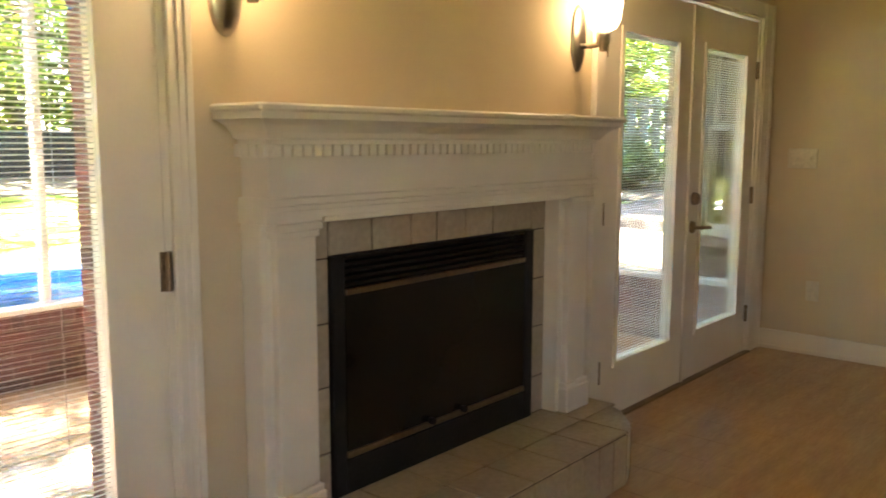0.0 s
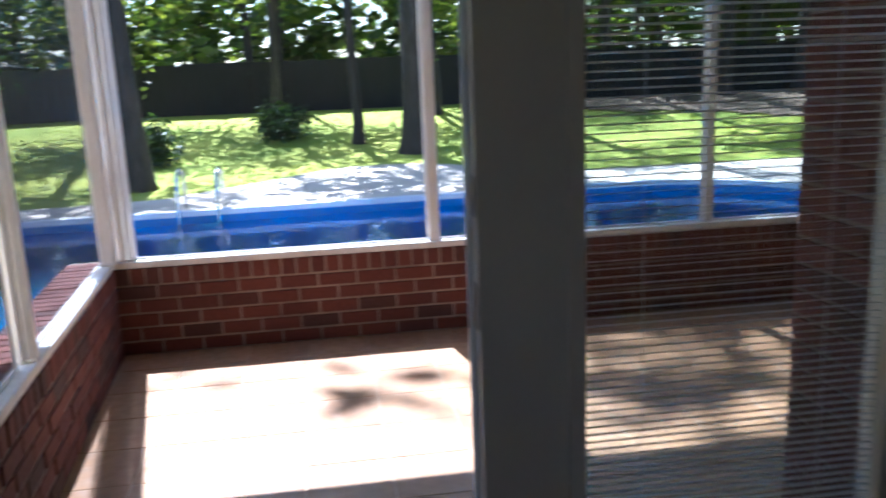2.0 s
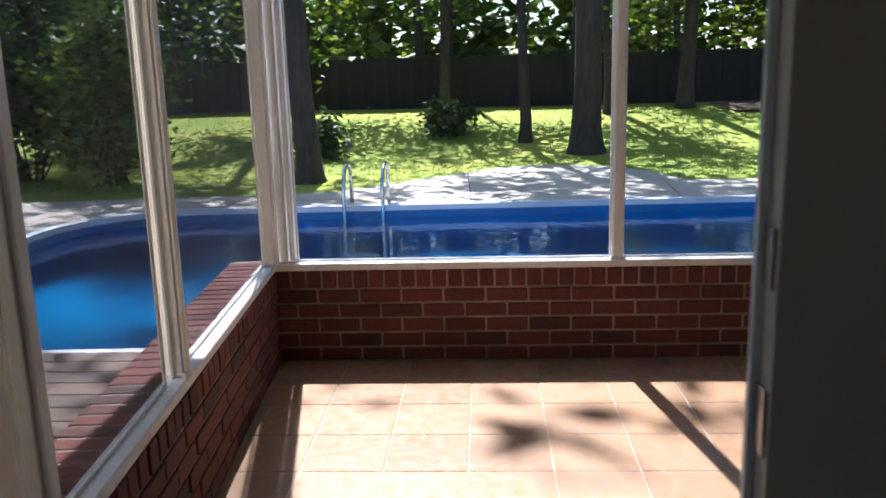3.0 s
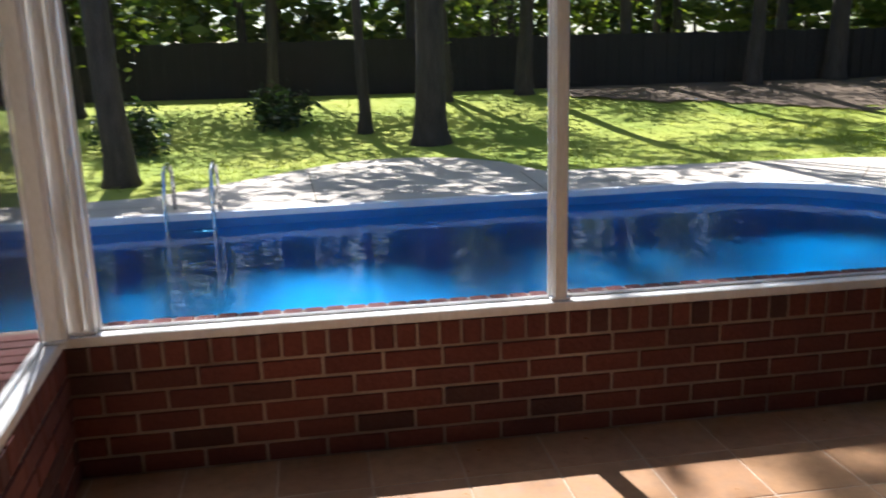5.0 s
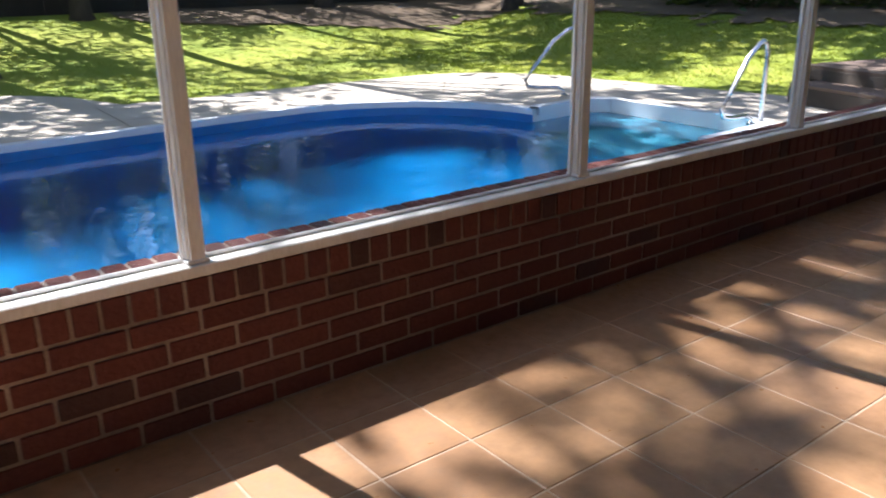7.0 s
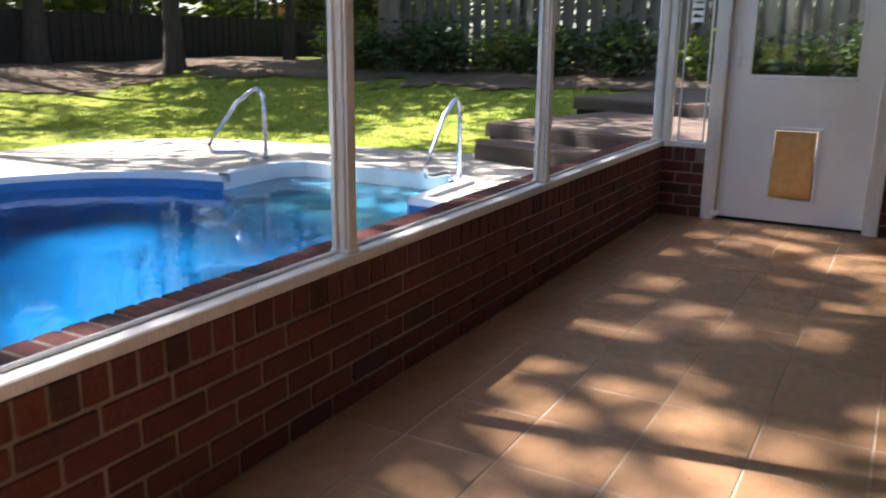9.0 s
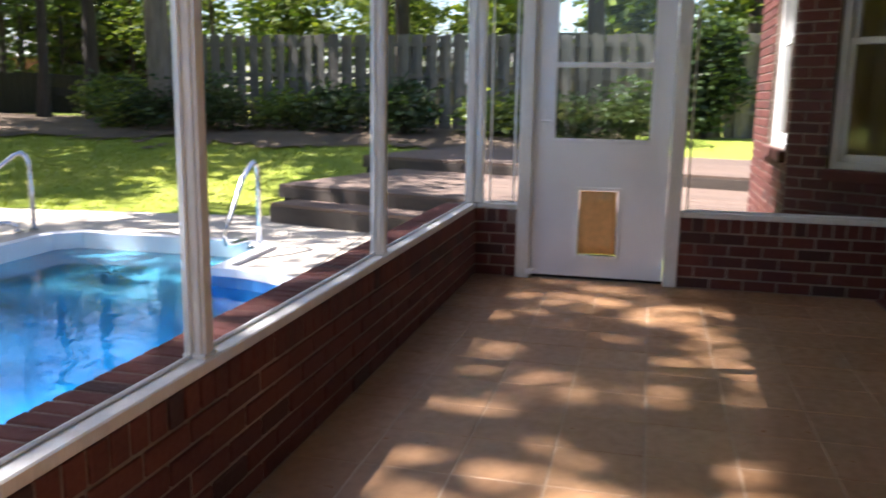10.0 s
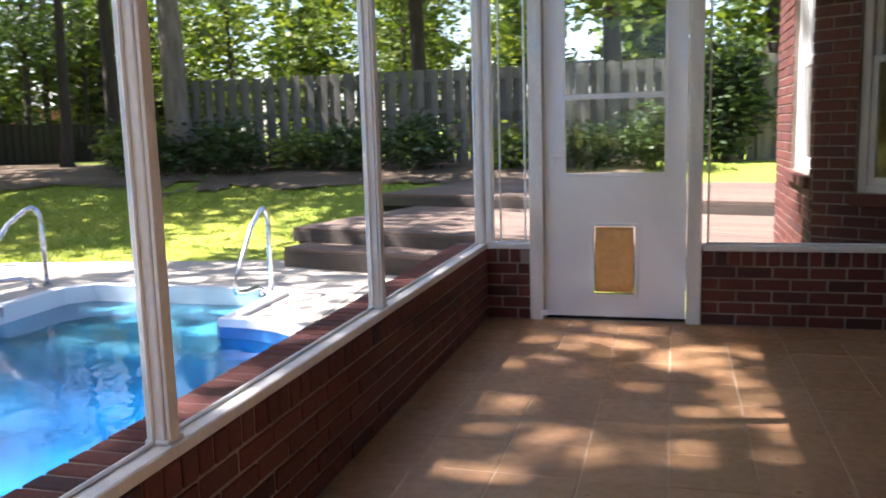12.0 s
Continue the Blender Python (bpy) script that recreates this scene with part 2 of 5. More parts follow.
def mesh_of(name, bm, material, smooth=False):
    me = bpy.data.meshes.new(name)
    bmesh.ops.recalc_face_normals(bm, faces=bm.faces)
    bm.to_mesh(me)
    bm.free()
    me.materials.append(material)
    if smooth:
        for p in me.polygons:
            p.use_smooth = True
    return me


def part(name, bm, material, parent=None, label="", smooth=False):
    ob = new(name, mesh_of(name, bm, material, smooth))
    if parent:
        ob.parent = parent
    if label:
        tagged(ob, label)
    return ob


def thing(name, label, category, group="", at=None, kind=""):
    ob = tagged(new(name), label, category, group, kind)
    if at is not None:
        ob.matrix_basis = at
    return ob


def piece(name, me, parent, m):
    ob = new(name, me)
    ob.parent = parent
    ob.matrix_basis = m
    return ob


def tube(bm, pts, radius, n=10, radii=None):
    pts = [Vector(p) for p in pts]
    rings = []
    for i, p in enumerate(pts):
        d = (pts[min(i + 1, len(pts) - 1)] - pts[max(i - 1, 0)]).normalized()
        side = d.cross(Vector((0.31, 0.17, 0.93)) if abs(d.z) < 0.9 else Vector((1, 0, 0))).normalized()
        up = d.cross(side)
        r = radii[i] if radii else radius
        rings.append([bm.verts.new(p + (side * math.cos(a) + up * math.sin(a)) * r) for a in (2 * math.pi * k / n for k in range(n))])
    for a, b in zip(rings, rings[1:]):
        for k in range(n):
            bm.faces.new((a[k], a[(k + 1) % n], b[(k + 1) % n], b[k]))
    bm.faces.new(rings[0][::-1])
    bm.faces.new(rings[-1])
    return bm


def arc(c, r, a0, a1, n):
    return [(c[0] + r * math.cos(radians(a0 + (a1 - a0) * k / n)), c[1] + r * math.sin(radians(a0 + (a1 - a0) * k / n))) for k in range(n + 1)]


def prism(bm, outline, z0, z1):
    lo = [bm.verts.new((x, y, z0)) for x, y in outline]
    hi = [bm.verts.new((x, y, z1)) for x, y in outline]
    n = len(lo)
    bm.faces.new(lo[::-1])
    bm.faces.new(hi)
    for k in range(n):
        bm.faces.new((lo[k], lo[(k + 1) % n], hi[(k + 1) % n], hi[k]))
    return bm


def lathe(bm, profile, n=20, sx=1.0, sy=1.0):
    """profile: (radius, z) rows, turned round z."""
    rings = [[bm.verts.new((r * sx * math.cos(2 * math.pi * k / n), r * sy * math.sin(2 * math.pi * k / n), z)) for k in range(n)] for r, z in profile]
    for a, b in zip(rings, rings[1:]):
        for k in range(n):
            bm.faces.new((a[k], a[(k + 1) % n], b[(k + 1) % n], b[k]))
    return bm


def leaves_mesh(name, centres, size, material, seed, droop=0.3):
    """One small folded leaf at every centre."""
    rng = np.random.default_rng(seed)
    n = len(centres)
    a = rng.normal(size=(n, 3))
    a[:, 2] *= droop
    a /= np.linalg.norm(a, axis=1)[:, None]
    b = np.cross(a, rng.normal(size=(n, 3)))
    b /= np.linalg.norm(b, axis=1)[:, None]
    s = size * rng.uniform(0.6, 1.35, (n, 1))
    v = np.stack([centres - a * s, centres + b * s * 0.45, centres + a * s, centres - b * s * 0.45], 1).reshape(-1, 3)
    me = bpy.data.meshes.new(name)
    me.from_pydata(v.tolist(), [], np.arange(4 * n).reshape(n, 4).tolist())
    me.materials.append(material)
    return me


def clumps(rng, middle, spread, count, per, r):
    """Leaf centres gathered in clumps inside an ellipsoid."""
    d = rng.normal(size=(count, 3))
    d /= np.linalg.norm(d, axis=1)[:, None]
    c = np.array(middle) + d * np.array(spread) * rng.uniform(0.35, 1.0, (count, 1))
    return (c[:, None, :] + rng.normal(size=(count, per, 3)) * (r * rng.uniform(0.5, 1.4, (count, 1, 1)))).reshape(-1, 3), c


# ---- the large structure ----
FLOOR_IN, WALL_IN, WALL_OUT, CEIL = 0.08, 0.92, 1.12, 2.55
SILL = 0.455            # top of the porch sill
END = 5.0               # inner face of the porch end wall
POOL_WALL = 3.72        # inner face of the low wall on the pool side
DE0, DE1 = 2.485, 3.455   # storm door opening in the end wall
LEFT = -1.195            # inner face of the low wall on the other side
D1, D2 = (-0.91, 0.862), (2.93, 4.77)   # door openings in the house wall


def structure(name, bm, material, label, category):
    return tagged(part(name, bm, material), label, category, kind="structure")


floor_room = structure("floor", boxes((-4, 4.95, -4, 1.0, -0.05, FLOOR_IN - 0.012)), M_CGROUT, "honey-coloured laminate plank floor of the living room", "floor")
structure("wall_fireplace", boxes((-4, D1[0], WALL_IN, WALL_OUT - 0.01, -0.1, CEIL), (D1[1], 1.30, WALL_IN, WALL_OUT - 0.01, -0.1, CEIL), (1.30, 2.43, WALL_IN, WALL_OUT - 0.01, 1.06, CEIL),
          (1.30, 2.43, 1.08, WALL_OUT - 0.01, -0.1, 1.06), (2.43, D2[0], WALL_IN, WALL_OUT - 0.01, -0.1, CEIL), (D2[1], 4.95, WALL_IN, 0.965, -0.1, CEIL),
          (*D1, WALL_IN, WALL_OUT - 0.01, 2.13, CEIL), (*D2, WALL_IN, WALL_OUT - 0.01, 2.13, CEIL)), M_WALL, "warm tan painted living room wall with two glazed doorways", "wall")
structure("wall_east", boxes((4.95, 5.1, -4, 0.8, -0.1, CEIL), (4.95, 5.0, 0.8, 0.965, -0.1, CEIL)), M_WALL, "warm tan painted side wall of the living room", "wall")
structure("wall_west", boxes((-4.15, -4, -4, 1.11, -0.1, CEIL)), M_WALL, "warm tan painted wall closing the room", "wall")
# opening added to hold the fill lamp; no window is known there
structure("wall_south", boxes((-4.15, -2.5, -4.15, -4, -0.1, CEIL), (-1.3, 5.1, -4.15, -4, -0.1, CEIL), (-2.5, -1.3, -4.15, -4, -0.1, 1.25), (-2.5, -1.3, -4.15, -4, 2.05, CEIL)), M_WALL, "warm tan painted room wall with an opening added for fill light", "wall")
structure("ceiling", boxes((-4.15, 5.1, -4.15, 1.11, CEIL, CEIL + 0.1)), M_CEIL, "plain off-white living room ceiling", "ceiling")
structure("roof", boxes((-4.6, 5.3, -4.6, 1.2, 3.0, 3.12), (-4.15, 5.1, 1.0, 1.11, 2.66, 3.0)), M_ROOF, "grey shingled house roof", "roof")
structure("baseboard", boxes((4.932, 4.95, -4, 0.9, FLOOR_IN, 0.2), (4.925, 4.95, -4, 0.9, FLOOR_IN, 0.105), bevel=0.003), M_TRIM, "white painted baseboard along the tan wall", "baseboard")

# planks of the room
plank = {}
for j in range(40):
    x0 = -4 + 0.19 * j * 1.25
    if x0 > 4.9:
        break
    for k in range(4):
        y0 = -4 + 1.25 * k + (0.4 if j % 2 else 0.0)
        y1 = min(y0 + 1.248, 0.98)
        w = min(0.2355, 4.94 - x0)
        key = (round(w, 3), round(y1 - y0, 3))
        if key not in plank:
            plank[key] = mesh_of("plank", boxes((0, key[0], 0, key[1], -0.012, 0)), M_WOOD)
        piece("plank", plank[key], floor_room, pose(x0, y0, FLOOR_IN))

# brick veneer of the house, the chimney breast, the low walls of the porch
BRICK_L, BRICK_H, ROW = 0.188, 0.068, 0.07
brick_meshes = {}


def brick_mesh(l, h, d):
    key = (round(l, 3), round(h, 3), round(d, 3))
    if key not in brick_meshes:
        brick_meshes[key] = mesh_of("brick", boxes((0, key[0], 0, key[2], 0, key[1]), bevel=0.003), M_BRICK)
    return brick_meshes[key]


brick_jobs = []


def brick_face(parent, x, y, turn, length, z0, z1):
    """Running-bond bricks, 7 mm proud of a face that starts at x, y and runs that way."""
    brick_jobs.append((parent, x, y, turn, length, z0, z1))


def lay_bricks():
    rng = random.Random(4)
    for parent, x, y, turn, length, z0, z1 in brick_jobs:
        base = pose(x, y, 0, 0, 0, turn)
        row, z = 0, z1
        while z > z0 + 0.012:
            h = min(BRICK_H, z - z0)
            u = -BRICK_L / 2 if row % 2 else 0.0
            while u < length - 0.01:
                a, b = max(u, 0), min(u + BRICK_L, length)
                if b - a > 0.03:
                    piece("brick", brick_mesh(b - a - 0.011, h - 0.011, 0.03), parent,
                          base @ pose(a + 0.005, -0.007 + rng.uniform(-0.002, 0.002), z - h + 0.006, 0, 0, rng.uniform(-0.3, 0.3)))
                u += BRICK_L
            z -= h
            row += 1


def rowlock(parent, x, y, turn, length, depth, z0, h):
    rng = random.Random(7)
    base = pose(x, y, 0, 0, 0, turn)
    for k in range(int(length / ROW)):
        piece("brick", brick_mesh(ROW - 0.011, h - 0.006, depth + 0.014), parent, base @ pose(k * ROW + 0.005, -0.007 + rng.uniform(-0.002, 0.002), z0 + 0.006 + rng.uniform(-0.001, 0.001)))


RL = 0.083   # height of the brick-on-edge course
TOPW = SILL - 0.034
wall_pool = structure("wall_pool_side", boxes((LEFT, END + 0.24, POOL_WALL, POOL_WALL + 0.24, -0.4, TOPW - 0.004)), M_MORTAR, "low red brick porch wall with a brick-on-edge course", "wall")
brick_face(wall_pool, LEFT, POOL_WALL, 0, END - LEFT, 0, TOPW - RL)
LW = pose(-1.012, WALL_OUT, 0, 0, 0, 94.0)   # the side wall runs slightly askew from the house
LWL = (POOL_WALL - WALL_OUT) / math.cos(radians(4.0))


def askew(bm):
    for v in bm.verts:
        v.co = LW @ v.co
    return bm


wall_left = structure("wall_left_side", askew(boxes((0, LWL + 0.24, 0, 0.24, -0.4, TOPW - 0.004))), M_MORTAR, "low red brick porch wall at the short side", "wall")
brick_face(wall_left, -1.012, WALL_OUT, 94.0, LWL, 0, TOPW - RL)
wall_end = structure("wall_end_side", boxes((END, END + 0.22, DE1, POOL_WALL, -0.4, TOPW - 0.004), (END, END + 0.2, 0.98, DE0, -0.4, TOPW - 0.004)), M_MORTAR, "low red brick end wall of the porch beside the storm door", "wall")
brick_face(wall_end, END, POOL_WALL, -90, POOL_WALL - DE1, 0, TOPW - RL)
brick_face(wall_end, END, DE0, -90, DE0 - 0.98, 0, TOPW - RL)

CH = (0.985, 2.67, 1.69)
chimney = structure("wall_chimney", boxes((CH[0], CH[1], WALL_OUT, CH[2], -0.1, 2.66)), M_MORTAR, "red brick chimney breast standing out into the porch", "wall")
brick_face(chimney, CH[1], CH[2], 180, CH[1] - CH[0], 0, 2.6)
brick_face(chimney, CH[1], WALL_OUT, 90, CH[2] - WALL_OUT, 0, 2.6)
brick_face(chimney, CH[0], CH[2], -90, CH[2] - WALL_OUT, 0, 2.6)
veneer = structure("wall_house_brick", boxes((-1.36, D1[0] - 0.03, WALL_OUT - 0.01, WALL_OUT, -0.1, 2.66), (D2[1] + 0.03, END, 0.965, 0.975, -0.1, 2.66), (CH[1], D2[0] - 0.03, WALL_OUT - 0.01, WALL_OUT, -0.1, 2.66),
                   (D1[0] - 0.03, CH[0], WALL_OUT - 0.01, WALL_OUT, 2.16, 2.66), (D1[1] + 0.01, CH[0], WALL_OUT - 0.01, WALL_OUT, -0.1, 2.16), (D2[0] - 0.03, D2[1] + 0.03, WALL_OUT - 0.01, WALL_OUT, 2.16, 2.66)), M_MORTAR, "red brick outer wall of the house", "wall")
brick_face(veneer, D2[0] - 0.03, WALL_OUT, 180, D2[0] - 0.03 - CH[1], 0, 2.6)
brick_face(veneer, END - 0.01, 0.976, 180, END - 0.04 - D2[1], 0, 2.6)

# bay of the house beyond the porch end: slanted side and front
BAY0, BAY1 = Vector((5.07, 0.86)), Vector((5.63, 1.83))
bay = structure("wall_bay", bmesh.new(), M_MORTAR, "red brick bay of the house with white windows", "wall")
bay_turn = math.degrees(math.atan2(BAY0.y - BAY1.y, BAY0.x - BAY1.x))
bay_len = (BAY1 - BAY0).length
FRONT = 1.8


def wall_with_hole(bm, base, length, z0, z1, u0, u1, w0, w1, t):
    n0 = len(bm.verts)
    bm.verts.ensure_lookup_table()
    for s in ((0, u0, 0, t, z0, z1), (u1, length, 0, t, z0, z1), (u0, u1, 0, t, z0, w0), (u0, u1, 0, t, w1, z1)):
        box(bm, *s)
    bm.verts.ensure_lookup_table()
    for v in bm.verts[n0:]:
        v.co = base @ v.co


bay_base = pose(BAY1.x, BAY1.y, 0, 0, 0, bay_turn)
front_base = pose(BAY1.x + FRONT, BAY1.y, 0, 0, 0, 180)
bm = bmesh.new()
W2 = (0.25, 1.06, 0.70, 2.2)
W3 = (0.85, 1.72, 0.79, 2.2)
wall_with_hole(bm, bay_base, bay_len, -0.2, 2.66, *W2, 0.16)
wall_with_hole(bm, front_base, FRONT, -0.2, 2.66, *W3, 0.16)
bay.data = mesh_of("wall_bay", bm, M_MORTAR)


def face_round_hole(parent, base, length, hole, z0=-0.2, z1=2.6):
    p = base.translation
    turn = math.degrees(base.to_euler().z)
    u0, u1, w0, w1 = hole
    for a, b, c, d in ((0, u0, w0, w1), (u1, length, w0, w1), (0, length, z0, w0), (0, length, w1, z1)):
        q = base @ Vector((a, 0, 0))
        brick_face(parent, q.x, q.y, turn, b - a, c, d)


face_round_hole(bay, bay_base, bay_len, W2)
face_round_hole(bay, front_base, FRONT, W3)
structure("wall_bay_inner", boxes((5.1, 7.28, -2.2, -2.1, -0.2, 2.66), (7.28, 7.43, -2.1, 1.67, -0.2, 2.66), (5.1, 7.43, -2.1, 0.9, 2.66, 2.75), (5.7, 7.43, 0.9, 1.82, 2.66, 2.75), (5.25, 7.28, -2.1, 0.7, 0.0, 0.06)), M_WALL, "tan walls of the room behind the bay window", "wall")


def sash_window(name, base, hole, label):
    """A white double-hung window set 6 cm into its opening: frame, two sashes, panes, sill."""
    u0, u1, w0, w1 = hole
    win = thing(name, label, "window", kind="structure", at=base)
    f = 0.05
    part("window_frame", boxes((u0, u0 + f, 0.03, 0.14, w0, w1), (u1 - f, u1, 0.03, 0.14, w0, w1), (u0 + f, u1 - f, 0.03, 0.14, w0, w0 + f), (u0 + f, u1 - f, 0.03, 0.14, w1 - f, w1), bevel=0.004), M_WHITE, win)
    mid = (w0 + w1) / 2 + 0.02
    for nm, a, b, dy in (("lower_sash", w0 + f, mid + 0.02, 0.05), ("upper_sash", mid - 0.02, w1 - f, 0.085)):
        s = part(nm, boxes((u0 + f, u0 + f + 0.035, dy, dy + 0.03, a, b), (u1 - f - 0.035, u1 - f, dy, dy + 0.03, a, b), (u0 + f + 0.035, u1 - f - 0.035, dy, dy + 0.03, a, a + 0.04),
                           (u0 + f + 0.035, u1 - f - 0.035, dy, dy + 0.03, b - 0.04, b), bevel=0.003), M_WHITE, win)
        g = part("pane", boxes((u0 + f + 0.035, u1 - f - 0.035, dy + 0.012, dy + 0.017, a + 0.04, b - 0.04)), M_GLASS, s)
        g.visible_shadow = False
    part("window_sill", boxes((u0 - 0.02, u1 + 0.02, -0.04, 0.03, w0 - 0.075, w0 - 0.002), bevel=0.006), M_BRICK, win, "brick window sill")
    return win


sash_window("window_1", bay_base, W2, "white double-hung window in the slanted brick bay")
sash_window("window_2", front_base, W3, "white double-hung window in the sunlit bay front")
cb = bmesh.new()
cp = bay_base
for k in range(27):
    u = 0.30 + 0.022 * k
    w = 0.012 * math.sin(k * 1.3)
    box(cb, u, u + 0.021, 0.2 + w, 0.212 + w, 0.76, 2.2)
for v in cb.verts:
    v.co = cp @ v.co
tagged(part("curtain", cb, M_CURTAIN), "pleated beige curtain hanging behind the bay window", "curtain")

# unseen overhang, added to keep sun and sky off the bay brick
structure("roof_bay", boxes((5.1, 7.5, -2.3, 1.2, 2.76, 2.9), (5.4, 7.5, 1.2, 2.25, 2.76, 2.9)), M_ROOF, "added grey shingled eave that shades the bay", "roof")

# porch floor slab, ceiling, beams
porch_floor = structure("floor_porch", boxes((LEFT, END + 0.22, WALL_OUT - 0.2, POOL_WALL, -0.3, -0.002)), M_GROUT, "brown square-tiled porch floor with pale grout", "floor")
structure("ceiling_porch", boxes((LEFT - 0.3, END + 0.66, WALL_OUT, 3.9, 2.66, 2.74)), M_WHITE, "plain white porch ceiling under its roof", "ceiling")
structure("trim_beam", boxes((LEFT - 0.1, END + 0.1, 3.73, 3.82, 2.5, 2.66), (LEFT - 0.06, LEFT + 0.2, WALL_OUT, 3.73, 2.5, 2.66), (END + 0.01, END + 0.1, WALL_OUT, 3.73, 2.5, 2.66), bevel=0.004), M_POST, "white beam on top of the screen posts", "beam")
apron = structure("floor_apron", boxes((CH[1], END, WALL_OUT, 1.40, -0.2, 0.004)), M_MORTAR, "brick-on-edge apron before the second glazed door", "floor")
TP = 0.28
tile_me = {}
for i in range(0, 24):
    for j in range(0, 10):
        x0, y0 = -1.44 + TP * i, 0.97 + TP * j
        x1, y1 = x0 + TP, y0 + TP
        lim = 1.40 if x0 > 2.6 else 1.12
        x0, x1, y0, y1 = max(x0, LEFT), min(x1, END), max(y0, lim), min(y1, POOL_WALL)
        if x1 - x0 < 0.02 or y1 - y0 < 0.02:
            continue
        key = (round(x1 - x0 - 0.006, 3), round(y1 - y0 - 0.006, 3))
        if key not in tile_me:
            tile_me[key] = mesh_of("tile", boxes((0, key[0], 0, key[1], -0.02, 0), bevel=0.002), M_TILE)
        piece("tile", tile_me[key], porch_floor, pose(x0 + 0.003, y0 + 0.003, random.uniform(-0.0006, 0.0006)))

# screen posts, sills and screens
sill_p = structure("trim_sill_pool", boxes((LEFT, END + 0.1, POOL_WALL - 0.004, POOL_WALL + 0.07, TOPW, SILL), bevel=0.004), M_POST, "white sill board on the low brick wall", "sill")
structure("trim_sill_left", askew(boxes((0, LWL - 0.008, -0.004, 0.065, TOPW, SILL), bevel=0.004)), M_POST, "white sill board on the side wall", "sill")
structure("trim_sill_end", boxes((END - 0.004, END + 0.1, 0.985, DE0 - 0.005, TOPW, SILL), (END - 0.004, END + 0.1, DE1 + 0.005, POOL_WALL - 0.006, TOPW, SILL), bevel=0.004), M_POST, "white sill board on the end wall", "sill")


def screen_post(x, y, turn=0, w=0.05):
    p = thing("screen_post", "white painted wooden screen post on the porch sill", "post", "porch screen posts", at=pose(x, y, SILL, 0, 0, turn))
    part("stud", boxes((-w / 2, w / 2, 0.012, 0.06, 0, 2.5 - SILL), bevel=0.003), M_POST, p)
    part("batten", boxes((-w / 2 + 0.006, w / 2 - 0.006, 0.002, 0.012, 0.0, 2.5 - SILL), bevel=0.002), M_POST, p)
    part("shoe", boxes((-w / 2 - 0.006, w / 2 + 0.006, 0.0, 0.062, 0.0, 0.012), bevel=0.003), M_POST, p)
    return p


PY = POOL_WALL + 0.005
for px in (0.323, 1.75, 3.18):
    screen_post(px, PY)
screen_post(LEFT + 0.038, PY, 0, 0.046)
screen_post(LEFT + 0.03, POOL_WALL - 0.028, 94, 0.055)
screen_post(LEFT + 0.08, PY, 0, 0.022)
screen_post(END + 0.005, PY)
screen_post(END - 0.012, POOL_WALL - 0.018, -90)
for u in (1.24, 0.39):
    q = LW @ Vector((u, 0.0, 0))
    screen_post(q.x, q.y, 94)
screen_post(END + 0.005, 1.012, -90)


def screen(name, bm, label, mat=M_SCREEN):
    """A stretched mesh with the white spline that holds its edge."""
    s = thing(name, label, "insect screen", "porch screens")
    me = part("mesh", bm, mat, s)
    v = [q.co.copy() for q in me.data.vertices]
    lo, hi = min(v, key=lambda q: (round(q.z, 3), q.x + q.y)), max(v, key=lambda q: (round(q.z, 3), q.x + q.y))
    for p, q in (((lo.x, lo.y, lo.z), (lo.x, lo.y, hi.z)), ((hi.x, hi.y, lo.z), (hi.x, hi.y, hi.z)), ((lo.x, lo.y, lo.z + 0.006), (hi.x, hi.y, lo.z + 0.006))):
        part("spline", tube(bmesh.new(), [p, q], 0.006, 6), M_WHITE, s, "white screen spline")
    return s


for a, b in ((LEFT + 0.1, 0.295), (0.35, 1.72), (1.78, 3.15), (3.21, 4.95)):
    screen("insect_screen", boxes((a, b, POOL_WALL + 0.045, POOL_WALL + 0.0455, SILL, 2.5)), "fine dark insect screen between white posts")
for a, b in ((0.02, 0.40), (0.46, 1.14), (1.2, 2.55)):
    screen("insect_screen", askew(boxes((a, b, 0.04, 0.0405, SILL, 2.5))), "fine dark insect screen at the short side", M_SCREENDARK)
for a, b in ((1.04, 2.45), (3.49, 3.64)):
    screen("insect_screen", boxes((END + 0.05, END + 0.052, a, b, SILL, 2.5)), "fine dark insect screen beside the storm door")

# ---- doors ----


